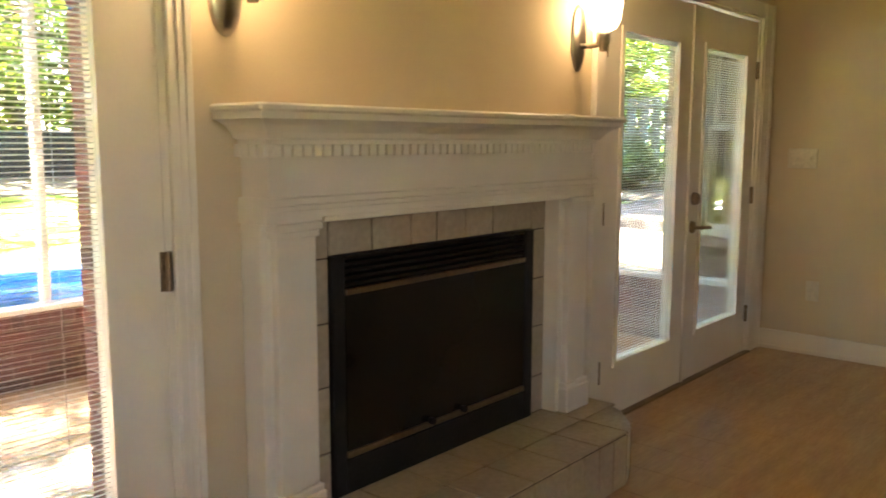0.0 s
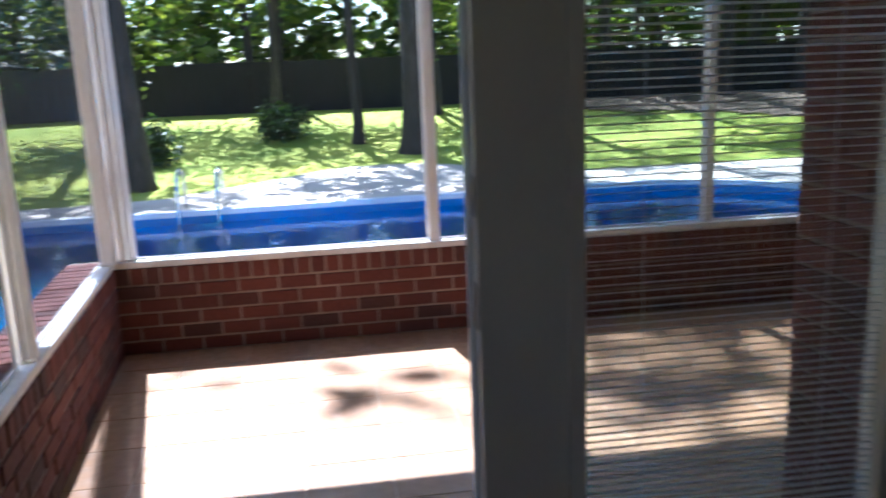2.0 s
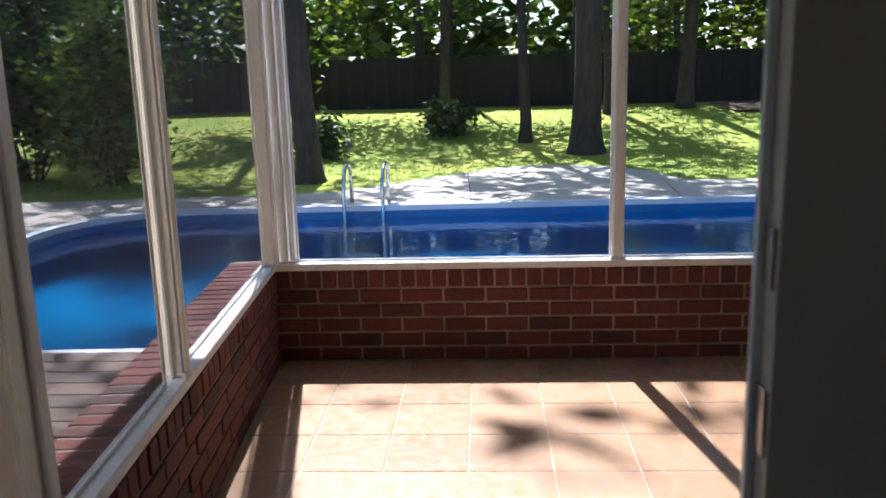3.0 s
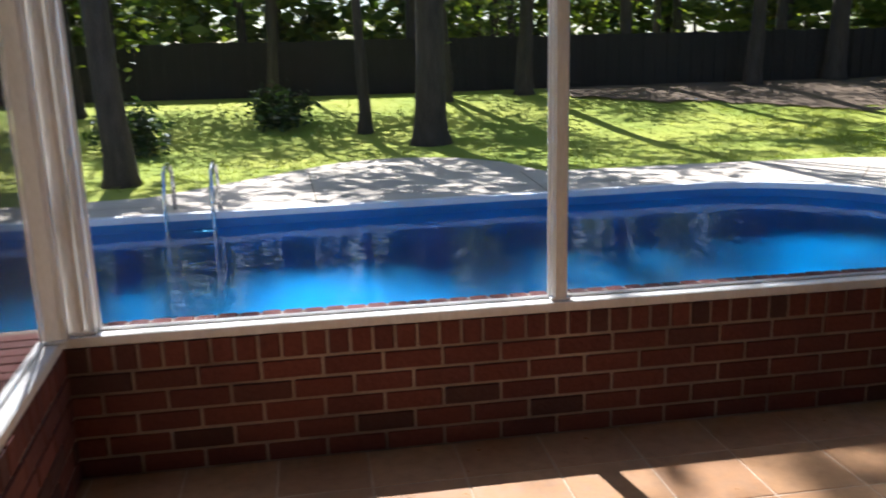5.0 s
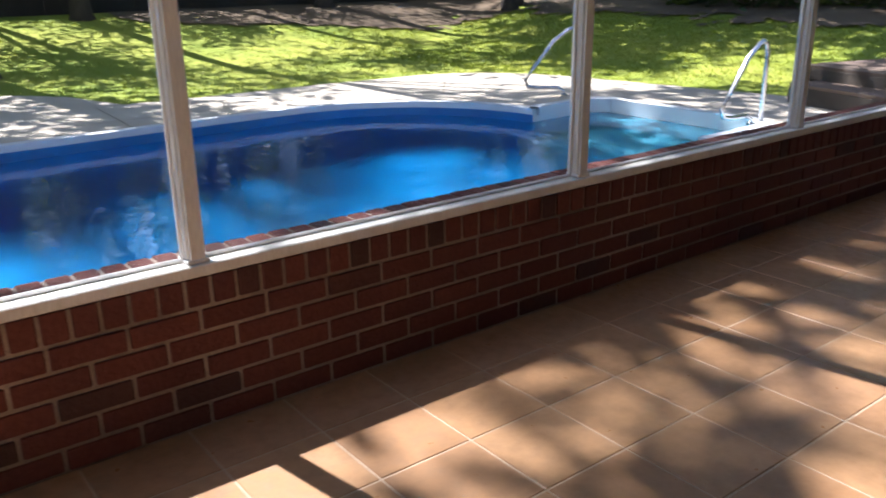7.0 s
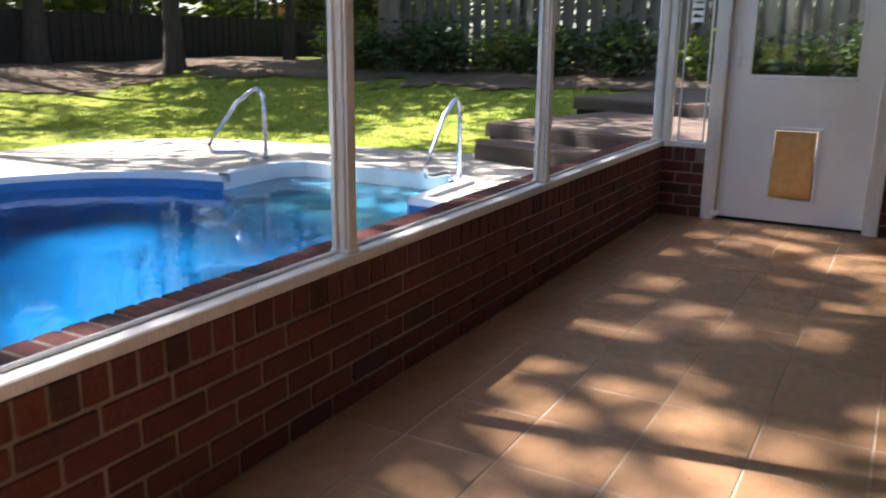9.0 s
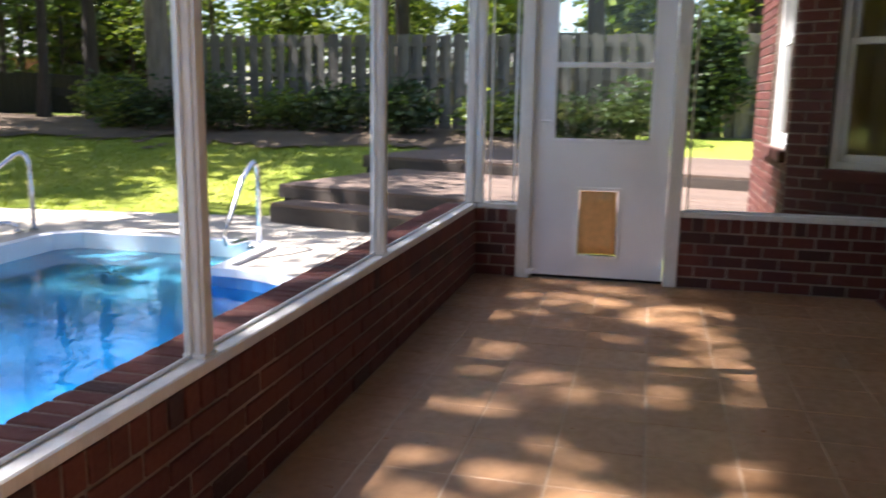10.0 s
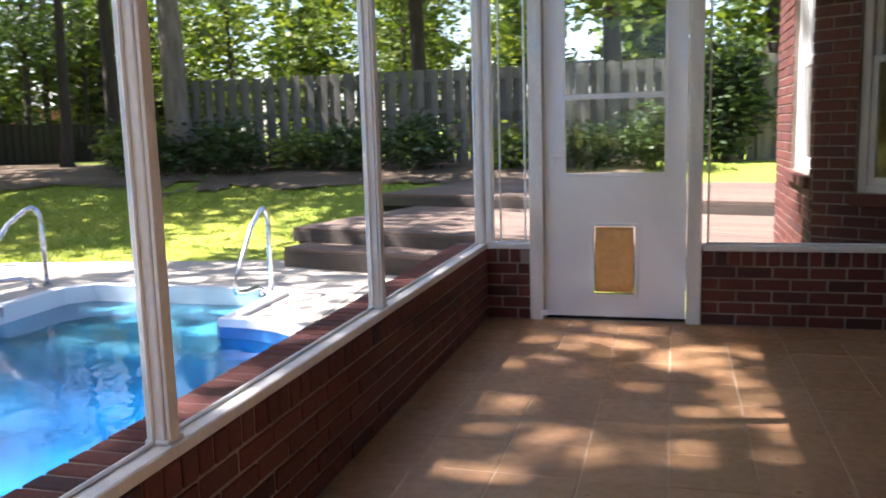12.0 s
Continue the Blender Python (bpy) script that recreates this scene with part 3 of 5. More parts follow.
def glazed_leaf(root, x0, x1, hinge_right, z0=0.09, z1=2.06):
    """One white glazed leaf with a mini blind between its panes, hinges on one edge."""
    y0, y1 = WALL_IN + 0.002, WALL_IN + 0.046
    gx0, gx1, gz0, gz1 = x0 + 0.155, x1 - 0.155, 0.345, 1.86
    leaf = part("door_leaf", boxes((x0, gx0, y0, y1, z0, z1), (gx1, x1, y0, y1, z0, z1), (gx0, gx1, y0, y1, z0, gz0), (gx0, gx1, y0, y1, gz1, z1)), M_TRIM, root)
    e = 0.022
    part("glazing_bead", boxes((gx0 - e, gx0 + 0.003, y0 - 0.008, y1 + 0.008, gz0 - e, gz1 + e), (gx1 - 0.003, gx1 + e, y0 - 0.008, y1 + 0.008, gz0 - e, gz1 + e),
                               (gx0 + 0.003, gx1 - 0.003, y0 - 0.008, y1 + 0.008, gz0 - e, gz0 + 0.003), (gx0 + 0.003, gx1 - 0.003, y0 - 0.008, y1 + 0.008, gz1 - 0.003, gz1 + e)), M_TRIM, leaf)
    for yy in (y0 + 0.004, y1 - 0.008):
        g = part("pane", boxes((gx0 + 0.001, gx1 - 0.001, yy, yy + 0.004, gz0 + 0.001, gz1 - 0.001)), M_GLASS, leaf)
        g.visible_shadow = False
    part("head_rail", boxes((gx0, gx1, y0 + 0.012, y1 - 0.012, gz1 - 0.022, gz1)), M_SLAT, leaf)
    sm = mesh_of("slat", boxes((gx0 + 0.003, gx1 - 0.003, -0.0055, 0.0055, -0.0004, 0.0004)), M_SLAT)
    n = int((gz1 - gz0 - 0.03) / 0.0127)
    for k in range(n):
        piece("slat", sm, leaf, pose(0, (y0 + y1) / 2, gz0 + 0.008 + 0.0127 * k, -13))
    for c in (0.2, 0.8):
        part("ladder_cord", tube(bmesh.new(), [(gx0 + (gx1 - gx0) * c, y0 + 0.017, gz0), (gx0 + (gx1 - gx0) * c, y0 + 0.017, gz1)], 0.0007, 4), M_SLAT, leaf)
    hx = x1 + 0.004 if hinge_right else x0 - 0.004
    for hz in (0.325, 1.05, 1.785):
        h = bmesh.new()
        tube(h, [(hx, y0 - 0.008, hz - 0.05), (hx, y0 - 0.008, hz + 0.05)], 0.007, 10)
        box(h, hx - 0.018, hx + 0.018, y0 - 0.004, y0 + 0.001, hz - 0.05, hz + 0.05)
        part("hinge", h, M_BRASS, root, "tarnished brass hinge")
    return leaf


def door_casing(root, a, b, top=2.075, right=0.085, left=0.085, out=WALL_OUT + 0.03):
    part("door_jamb", boxes((a, a + 0.03, WALL_IN - 0.002, out, FLOOR_IN, top), (b - 0.03, b, WALL_IN - 0.002, out, FLOOR_IN, top),
                            (a, b, WALL_IN - 0.002, out, top, top + 0.055)), M_TRIM, root)
    part("casing", boxes((b - 0.012, b + right, WALL_IN - 0.02, WALL_IN - 0.001, FLOOR_IN, top + 0.1), (a - left, a + 0.012, WALL_IN - 0.02, WALL_IN - 0.001, FLOOR_IN, top + 0.1),
                         (a + 0.012, b - 0.012, WALL_IN - 0.02, WALL_IN - 0.001, top + 0.012, top + 0.1), (b + right - 0.02, b + right, WALL_IN - 0.03, WALL_IN - 0.02, FLOOR_IN, top + 0.1),
                         (b + 0.01, b + 0.03, WALL_IN - 0.025, WALL_IN - 0.02, FLOOR_IN, top + 0.1), (a - left, a - left + 0.02, WALL_IN - 0.03, WALL_IN - 0.02, FLOOR_IN, top + 0.1), bevel=0.003), M_TRIM, root)
    part("threshold", boxes((a, b, WALL_IN - 0.03, WALL_OUT + 0.06, FLOOR_IN - 0.06, FLOOR_IN + 0.008), bevel=0.005), M_BRASS, root, "worn metal threshold")


door_1 = thing("door_1", "white glazed double door to the porch, one leaf standing open", "door", kind="structure")
door_casing(door_1, *D1, right=0.05)
glazed_leaf(door_1, 0.015, 0.832, True)
part("strike_plate", boxes((0.0115, 0.015, 0.93, 0.955, 1.07, 1.13), (0.0115, 0.015, 0.93, 0.955, 0.90, 0.97), bevel=0.001), M_NICKEL, door_1, "steel strike plate on the door edge")
part("weather_strip", boxes((0.006, 0.0145, 0.957, 0.968, 0.09, 2.06)), M_ALU, door_1, "pale weather strip on the door edge")
door_2 = thing("door_2", "closed pair of white glazed doors with blinds between panes", "door", kind="structure")
door_casing(door_2, *D2, right=0.14, out=0.99)
glazed_leaf(door_2, 2.968, 3.842, False)
glazed_leaf(door_2, 3.850, 4.724, True)
part("astragal", boxes((3.825, 3.851, WALL_IN - 0.012, WALL_IN, 0.09, 2.06), bevel=0.003), M_TRIM, door_2)
dk = part("deadbolt", tube(bmesh.new(), [(3.915, 0.92, 1.07), (3.915, 0.905, 1.07), (3.915, 0.893, 1.07), (3.915, 0.888, 1.07)], 0.03, 18, [0.034, 0.034, 0.028, 0.014]), M_BRASS, door_2, "round tarnished deadbolt")
part("lever_rose", tube(bmesh.new(), [(3.905, 0.92, 0.92), (3.905, 0.908, 0.92), (3.905, 0.9, 0.92)], 0.03, 18, [0.034, 0.032, 0.016]), M_BRASS, door_2)
part("lever_handle", tube(bmesh.new(), [(3.905, 0.9, 0.92), (3.905, 0.87, 0.92), (3.92, 0.862, 0.92), (3.97, 0.86, 0.917), (4.02, 0.866, 0.912)], 0.01, 10), M_BRASS, door_2, "tarnished brass lever handle")

# storm door in the porch end wall
sd = thing("door_3", "white storm door with a glazed upper half and amber pet flap", "door", kind="structure")
SX, Y0, Y1 = END + 0.035, 2.568, 3.370
part("door_frame", boxes((END - 0.02, END + 0.1, Y1 + 0.004, DE1, 0, 2.5), (END - 0.02, END + 0.1, DE0, Y0 - 0.004, 0, 2.5), (END - 0.02, END + 0.1, Y0 - 0.004, Y1 + 0.004, 2.03, 2.12), bevel=0.004), M_POST, sd)
ga, gb, gz, gt = Y0 + 0.115, Y1 - 0.115, 0.855, 1.93
part("door_leaf", boxes((SX, SX + 0.035, Y0, ga, 0.02, 2.025), (SX, SX + 0.035, gb, Y1, 0.02, 2.025), (SX, SX + 0.035, ga, gb, gt, 2.025),
                        (SX, SX + 0.035, ga, 2.846, 0.02, gz), (SX, SX + 0.035, 3.09, gb, 0.02, gz), (SX, SX + 0.035, 2.846, 3.09, 0.02, 0.155), (SX, SX + 0.035, 2.846, 3.09, 0.56, gz)), M_ALU, sd)
part("glazing_frame", boxes((SX - 0.006, SX + 0.02, ga - 0.012, ga + 0.008, gz - 0.012, gt), (SX - 0.006, SX + 0.02, gb - 0.008, gb + 0.012, gz - 0.012, gt), (SX - 0.006, SX + 0.02, ga, gb, gz - 0.012, gz + 0.01), (SX - 0.008, SX + 0.02, ga, gb, 1.285, 1.315), bevel=0.002), M_ALU, sd)
for a, b in ((gz, 1.29), (1.31, gt)):
    g = part("pane", boxes((SX + 0.014, SX + 0.018, ga, gb, a, b)), M_GLASS, sd)
    g.visible_shadow = False
part("pet_flap_frame", boxes((SX - 0.01, SX + 0.04, 2.831, 2.851, 0.14, 0.575), (SX - 0.01, SX + 0.04, 3.085, 3.105, 0.14, 0.575), (SX - 0.01, SX + 0.04, 2.851, 3.085, 0.14, 0.155), (SX - 0.01, SX + 0.04, 2.851, 3.085, 0.555, 0.575), bevel=0.002), M_ALU, sd)
fl = bmesh.new()
for a in range(6):
    for b in range(6):
        ya, za = 2.858 + 0.22 * a / 6, 0.165 + 0.385 * b / 6
        f = [(ya, za), (ya + 0.0367, za), (ya + 0.0367, za + 0.0642), (ya, za + 0.0642)]
        fl.faces.new([fl.verts.new((SX + 0.012 - 0.012 * ((q[0] - 2.968) / 0.108) ** 2 * (1 - (q[1] - 0.165) / 0.5), q[0], q[1])) for q in f])
bmesh.ops.remove_doubles(fl, verts=fl.verts, dist=0.0005)
bmesh.ops.solidify(fl, geom=fl.faces[:], thickness=0.003)
part("pet_flap", fl, M_FLAP, sd, "translucent amber vinyl pet flap", smooth=True)
hb = boxes((SX - 0.012, SX, Y1 - 0.06, Y1 - 0.03, 0.9, 1.04), bevel=0.003)
tube(hb, [(SX - 0.012, Y1 - 0.045, 0.97), (SX - 0.045, Y1 - 0.05, 0.97), (SX - 0.05, Y1 - 0.11, 0.965)], 0.008, 8)
part("door_handle", hb, M_ALU, sd, "white push-lever handle")
part("hinge", boxes((SX - 0.01, SX + 0.002, Y0 - 0.02, Y0 + 0.02, 1.84, 1.92), bevel=0.002), M_ALU, sd)
part("door_closer", tube(boxes((END - 0.03, END - 0.01, 3.35, 3.39, 0.03, 0.06)), [(END - 0.02, 3.37, 0.045), (SX - 0.005, 3.33, 0.045)], 0.004, 6), M_ALU, sd)
part("sweep", boxes((SX + 0.005, SX + 0.03, Y0, Y1, 0.003, 0.019)), M_BLACK, sd, "dark rubber door sweep")

# ---- fireplace ----
mantel = thing("fireplace_mantel", "white painted classical fireplace mantel with dentil moulding", "mantel")
MX0, MX1, MZ = 0.97, 2.765, 1.468
HZ = 0.285
part("shelf", boxes((MX0, MX1, 0.70, 0.918, MZ - 0.022, MZ), bevel=0.006), M_TRIM, mantel)
cr = bmesh.new()
prof = ((0.0, 0.0), (0.0, 0.012), (0.012, 0.016), (0.02, 0.03), (0.04, 0.05), (0.065, 0.062), (0.075, 0.064), (0.075, 0.082))
loops = []
for d, z in prof:
    yb, zz = 0.785 - d, 1.365 + z
    loops.append([cr.verts.new(q) for q in ((MX0 + 0.085 - d, 0.918, zz), (MX0 + 0.085 - d, yb, zz), (MX1 - 0.085 + d, yb, zz), (MX1 - 0.085 + d, 0.918, zz))])
for a, b in zip(loops, loops[1:]):
    for k in range(3):
        cr.faces.new((a[k], a[k + 1], b[k + 1], b[k]))
part("crown_moulding", cr, M_TRIM, mantel)
part("frieze", boxes((1.065, 2.67, 0.80, 0.918, 1.225, 1.366)), M_TRIM, mantel)
part("dentil_band", boxes((1.06, 2.675, 0.788, 0.918, 1.325, 1.331), (1.06, 2.675, 0.79, 0.80, 1.325, 1.366)), M_TRIM, mantel)
dm = mesh_of("dentil", boxes((0, 0.026, 0, 0.016, 0, 0.033), bevel=0.002), M_TRIM)
for k in range(47):
    piece("dentil", dm, mantel, pose(1.062 + 0.0344 * k, 0.775, 1.332))
for k in range(4):
    piece("dentil", dm, mantel, pose(1.046, 0.795 + 0.0344 * k + 0.026, 1.332, 0, 0, -90))
part("architrave", boxes((1.05, 2.685, 0.80, 0.918, 1.155, 1.225), bevel=0.003), M_TRIM, mantel)
part("architrave_cap", boxes((1.045, 2.69, 0.775, 0.799, 1.205, 1.225), bevel=0.003), M_TRIM, mantel)
part("architrave_bead", boxes((1.05, 2.685, 0.785, 0.799, 1.188, 1.204), bevel=0.003), M_TRIM, mantel)
part("lintel_bead", boxes((1.24, 2.49, 0.788, 0.799, 1.152, 1.168), bevel=0.003), M_TRIM, mantel)
for a, b, inner in ((1.055, 1.245, 1), (2.485, 2.68, -1)):
    p = part("pilaster", boxes((a, b, 0.83, 0.918, HZ, 1.155), (a + 0.03, b - 0.03, 0.80, 0.83, HZ, 1.13), bevel=0.003), M_TRIM, mantel)
    part("plinth", boxes((a + 0.012, b - 0.012, 0.785, 0.83, HZ, HZ + 0.1), (a + 0.016, b - 0.016, 0.79, 0.83, HZ + 0.1, HZ + 0.12), bevel=0.004), M_TRIM, p)
    part("capital", boxes((a + 0.014, b - 0.014, 0.782, 0.83, 1.135, 1.156), (a + 0.02, b - 0.02, 0.79, 0.83, 1.115, 1.135), bevel=0.003), M_TRIM, p)

surround = structure("wall_tile_surround", boxes((1.245, 1.345, 0.90, 0.919, HZ, 1.155), (2.388, 2.485, 0.90, 0.919, HZ, 1.155), (1.345, 2.388, 0.90, 0.919, 1.035, 1.155)), M_CGROUT, "beige ceramic tile surround of the fireplace", "tile surround")


def ceramic(parent, x0, x1, y0, y1, z0, z1):
    bm = boxes((x0 + 0.003, x1 - 0.003, y0, y1, z0 + 0.003, z1 - 0.003), bevel=0.0015)
    return part("tile", bm, M_CTILE, parent)


for xa, xb in ((1.245, 1.345), (2.388, 2.485)):
    zs = [HZ, 0.435, 0.64, 0.835, 1.03, 1.155]
    for za, zb in zip(zs, zs[1:]):
        ceramic(surround, xa, xb, 0.894, 0.902, za, zb)
xs = [1.345, 1.525, 1.705, 1.83, 1.985, 2.14, 2.388]
for xa, xb in zip(xs, xs[1:]):
    ceramic(surround, xa, xb, 0.894, 0.902, 1.035, 1.155)

fb = thing("fireplace_insert", "black metal fireplace insert with smoked glass doors", "fireplace")
FX0, FX1 = 1.348, 2.386
part("frame", boxes((FX0, FX0 + 0.05, 0.88, 1.07, HZ, 1.033), (FX1 - 0.05, FX1, 0.88, 1.07, HZ, 1.033), (FX0 + 0.05, FX1 - 0.05, 0.885, 1.07, 1.02, 1.033), (FX0 + 0.05, FX1 - 0.05, 0.882, 1.07, HZ, HZ + 0.11), (FX0, FX1, 1.06, 1.07, HZ, 1.033), bevel=0.003), M_BLACK, fb)
for k in range(4):
    part("louvre", boxes((FX0 + 0.05, FX1 - 0.05, 0.888 + 0.001 * k, 0.93, 0.936 + 0.021 * k, 0.947 + 0.021 * k), bevel=0.002), M_BLACK, fb)
part("trim_bar", boxes((FX0 + 0.055, 1.865, 0.879, 0.9, 0.912, 0.930), (1.869, FX1 - 0.055, 0.879, 0.9, 0.912, 0.930), bevel=0.002), M_BRASS, fb, "dull brass bar above the glass")
part("trim_bar", boxes((FX0 + 0.055, FX1 - 0.055, 0.879, 0.9, HZ + 0.115, HZ + 0.135), bevel=0.002), M_BRASS, fb, "dull brass bar below the glass")
for a, b in ((FX0 + 0.055, FX1 - 0.055),):
    part("glass_door", boxes((a, b, 0.886, 0.891, HZ + 0.136, 0.911)), M_FIREGLASS, fb, "smoked glass firebox door")
for x in (1.78, 1.95):
    part("knob", tube(bmesh.new(), [(x, 0.88, 0.425), (x, 0.862, 0.425)], 0.012, 12), M_BLACK, fb)

hearth = structure("floor_hearth", bmesh.new(), M_CGROUT, "raised beige tiled hearth with clipped corners", "hearth")
bm = bmesh.new()
outline = [(0.93, 0.917), (0.93, 0.80), (1.0, 0.62), (1.24, 0.50)] + [(2.46, 0.50), (2.57, 0.545), (2.68, 0.65), (2.75, 0.80), (2.75, 0.917)]
prism(bm, outline, FLOOR_IN - 0.02, HZ - 0.006)
hearth.data = mesh_of("floor_hearth", bm, M_CGROUT)
hx = [0.93, 1.245, 1.45, 1.655, 1.86, 2.065, 2.27, 2.475, 2.75]
for xa, xb in zip(hx, hx[1:]):
    for ya, yb in ((0.497, 0.70), (0.70, 0.90)):
        bm = bmesh.new()
        if xa < 0.95 and ya < 0.6:
            prism(bm, [(1.03, 0.697), (0.99, 0.64), (1.24, 0.497), (1.242, 0.697)], HZ - 0.01, HZ)
        elif xb > 2.6 and ya < 0.6:
            prism(bm, [(2.478, 0.499), (2.57, 0.541), (2.675, 0.64), (2.70, 0.697), (2.478, 0.697)], HZ - 0.01, HZ)
        else:
            e = 0.95 if xa < 0.95 else xa
            box(bm, e + 0.0035, min(xb, 2.745) - 0.0035, ya + 0.0035, yb - 0.0035, HZ - 0.01, HZ, bevel=0.0015)
        part("tile", bm, M_CTILE, hearth)
ed = [Vector(p) for p in outline]
for a, b in zip(ed[1:], ed[2:-1]):
    n = max(1, round((b - a).length / 0.1))
    turn = math.degrees(math.atan2((b - a).y, (b - a).x))
    w = (b - a).length / n
    me = mesh_of("tile", boxes((0.0035, w - 0.0035, -0.008, 0.01, 0, HZ - FLOOR_IN - 0.012), bevel=0.0015), M_CTILE)
    for k in range(n):
        q = a + (b - a) * (k / n)
        piece("tile", me, hearth, pose(q.x, q.y, FLOOR_IN + 0.002, 0, 0, turn))


def sconce(x, z):
    s = thing("wall_sconce", "brushed nickel wall sconce with a lit frosted glass shade", "wall lamp", "mantel sconces", at=pose(x, WALL_IN, z))
    bm = lathe(bmesh.new(), ((0.0, 0.018), (0.6, 0.018), (0.85, 0.013), (0.97, 0.006), (1.0, 0.0)), 28)
    for v in bm.verts:
        v.co = Vector((v.co.x * 0.055, -v.co.z, v.co.y * 0.135))
    part("backplate", bm, M_NICKEL, s, smooth=True)
    part("arm", tube(bmesh.new(), [(0, -0.015, -0.03), (0, -0.06, -0.035), (0, -0.105, -0.03), (0, -0.12, -0.01)], 0.011, 12), M_NICKEL, s, smooth=True)
    bm = lathe(bmesh.new(), ((0.0, -0.06), (0.014, -0.06), (0.016, -0.035), (0.027, -0.03), (0.030, 0.028), (0.0, 0.03)), 20)
    for v in bm.verts:
        v.co.y -= 0.12
    part("cup", bm, M_NICKEL, s, smooth=True)
    bm = lathe(bmesh.new(), ((0.03, 0.02), (0.05, 0.03), (0.066, 0.06), (0.074, 0.12), (0.077, 0.17), (0.074, 0.17), (0.07, 0.12), (0.06, 0.06), (0.03, 0.03)), 24)
    for v in bm.verts:
        v.co.y -= 0.12
    sh = part("shade", bm, M_LIT, s, "lit frosted glass shade", smooth=True)
    sh.visible_shadow = False
    for sx in (-0.02, 0.02):
        part("pull_rod", tube(bmesh.new(), [(sx * 1.4, -0.12, 0.02), (sx * 1.4, -0.12, -0.055)], 0.003, 6), M_NICKEL, s)
    ld = bpy.data.lights.new("bulb", "POINT")
    ld.energy, ld.color, ld.shadow_soft_size = 0.092, (1.0, 0.68, 0.36), 0.04
    lo = new("bulb", ld)
    lo.location = (x, WALL_IN - 0.12, z + 0.12)


sconce(1.03, 1.775)
sconce(2.735, 1.79)
sw = thing("light_switch", "ivory plastic switch plate on the tan wall", "light switch", at=pose(4.95, 0.70, 1.27))
part("plate", boxes((-0.008, 0, -0.085, 0.085, -0.06, 0.06), bevel=0.003), M_PLASTIC, sw)
for k in (-0.046, 0, 0.046):
    part("toggle", boxes((-0.016, -0.006, k - 0.006, k + 0.006, -0.012, 0.012), bevel=0.002), M_PLASTIC, sw)
ol = thing("power_outlet", "ivory plastic power outlet above the baseboard", "power outlet", at=pose(4.95, 0.60, 0.47))
part("plate", boxes((-0.007, 0, -0.037, 0.037, -0.06, 0.06), bevel=0.003), M_PLASTIC, ol)
for k in (-0.026, 0.026):
    part("socket", boxes((-0.010, -0.006, -0.017, 0.017, k - 0.017, k + 0.017), bevel=0.002), M_PLASTIC, ol)

# ---- pool and garden ----
PZ, WATER = -0.20, -0.315
PX0, PX1, PYN, PYF = -4.6, 5.38, 4.72, 9.5
SKEW = 0.04             # the pool lies slightly askew to the porch
STEP = (6.45, 5.80, 7.82)   # alcove of the steps: far x, y from, y to


def pool_outline(g=0.0):
    r = 1.25 + g
    pts = arc((PX0 + 1.25, PYN + 1.25), r, 180, 270, 10)
    pts += arc((PX1 - 1.0, PYN + 1.0), 1.0 + g, 270, 352, 9)
    pts += [(PX1 + g, STEP[1] - g), (STEP[0] - 0.18 + g, STEP[1] - g), (STEP[0] + g, STEP[1] + 0.18 - g), (STEP[0] + g, STEP[2] - 0.18 + g), (STEP[0] - 0.18 + g, STEP[2] + g), (PX1 + g, STEP[2] + g)]
    pts += arc((PX1 - 1.9, PYF - 1.9), 1.9 + g, 5, 90, 12)
    pts += arc((PX0 + 1.25, PYF - 1.25), r, 90, 180, 10)
    return [(x, y + SKEW * (x - PX1)) for x, y in pts]


def ring(bm, inner, outer, z):
    a = [bm.verts.new((x, y, z)) for x, y in inner]
    b = [bm.verts.new((x, y, z)) for x, y in outer]
    n = len(a)
    for k in range(n):
        bm.faces.new((a[k], a[(k + 1) % n], b[(k + 1) % n], b[k]))
    return a, b


def skirt(bm, outline, z0, z1):
    a = [bm.verts.new((x, y, z0)) for x, y in outline]
    b = [bm.verts.new((x, y, z1)) for x, y in outline]
    for k in range(len(a)):
        bm.faces.new((a[k], a[(k + 1) % len(a)], b[(k + 1) % len(a)], b[k]))
    return a


pool = thing("swimming_pool", "blue vinyl-lined swimming pool with white coping, full of water", "swimming pool")
bm = bmesh.new()
inn, out_ = pool_outline(0.0), pool_outline(0.11)
ring(bm, inn, out_, PZ + 0.03)
skirt(bm, inn, PZ - 0.03, PZ + 0.03)
skirt(bm, out_, PZ - 0.05, PZ + 0.03)
part("coping", bm, M_COPING, pool, "white rounded pool coping")
bm = bmesh.new()
skirt(bm, pool_outline(0.005), WATER - 0.06, PZ - 0.028)
part("liner_band", bm, M_LINER, pool, "dark blue patterned liner band")
bm = bmesh.new()
skirt(bm, pool_outline(0.005), -1.5, WATER - 0.06)
part("liner_wall", bm, M_LINERF, pool)
bm = bmesh.new()
bm.faces.new([bm.verts.new((x, y, -1.45)) for x, y in pool_outline(0.01)])
part("liner_floor", bm, M_LINERF, pool)
bm = bmesh.new()
bm.faces.new([bm.verts.new((x, y, WATER)) for x, y in pool_outline(0.004)])
wat = part("water", bm, M_WATER, pool, "clear rippled pool water")
if wat.data.polygons[0].normal.z < 0:
    wat.data.flip_normals()
wat.visible_shadow = False
bm = bmesh.new()
for k in range(3):
    box(bm, PX1 + 0.72 - 0.36 * k, STEP[0] + 0.02, STEP[1] + 0.0, STEP[2] + 0.03, -1.4, -0.40 - 0.20 * k, bevel=0.02)
part("steps", bm, M_FIBRE, pool, "white moulded pool steps")
bm = bmesh.new()
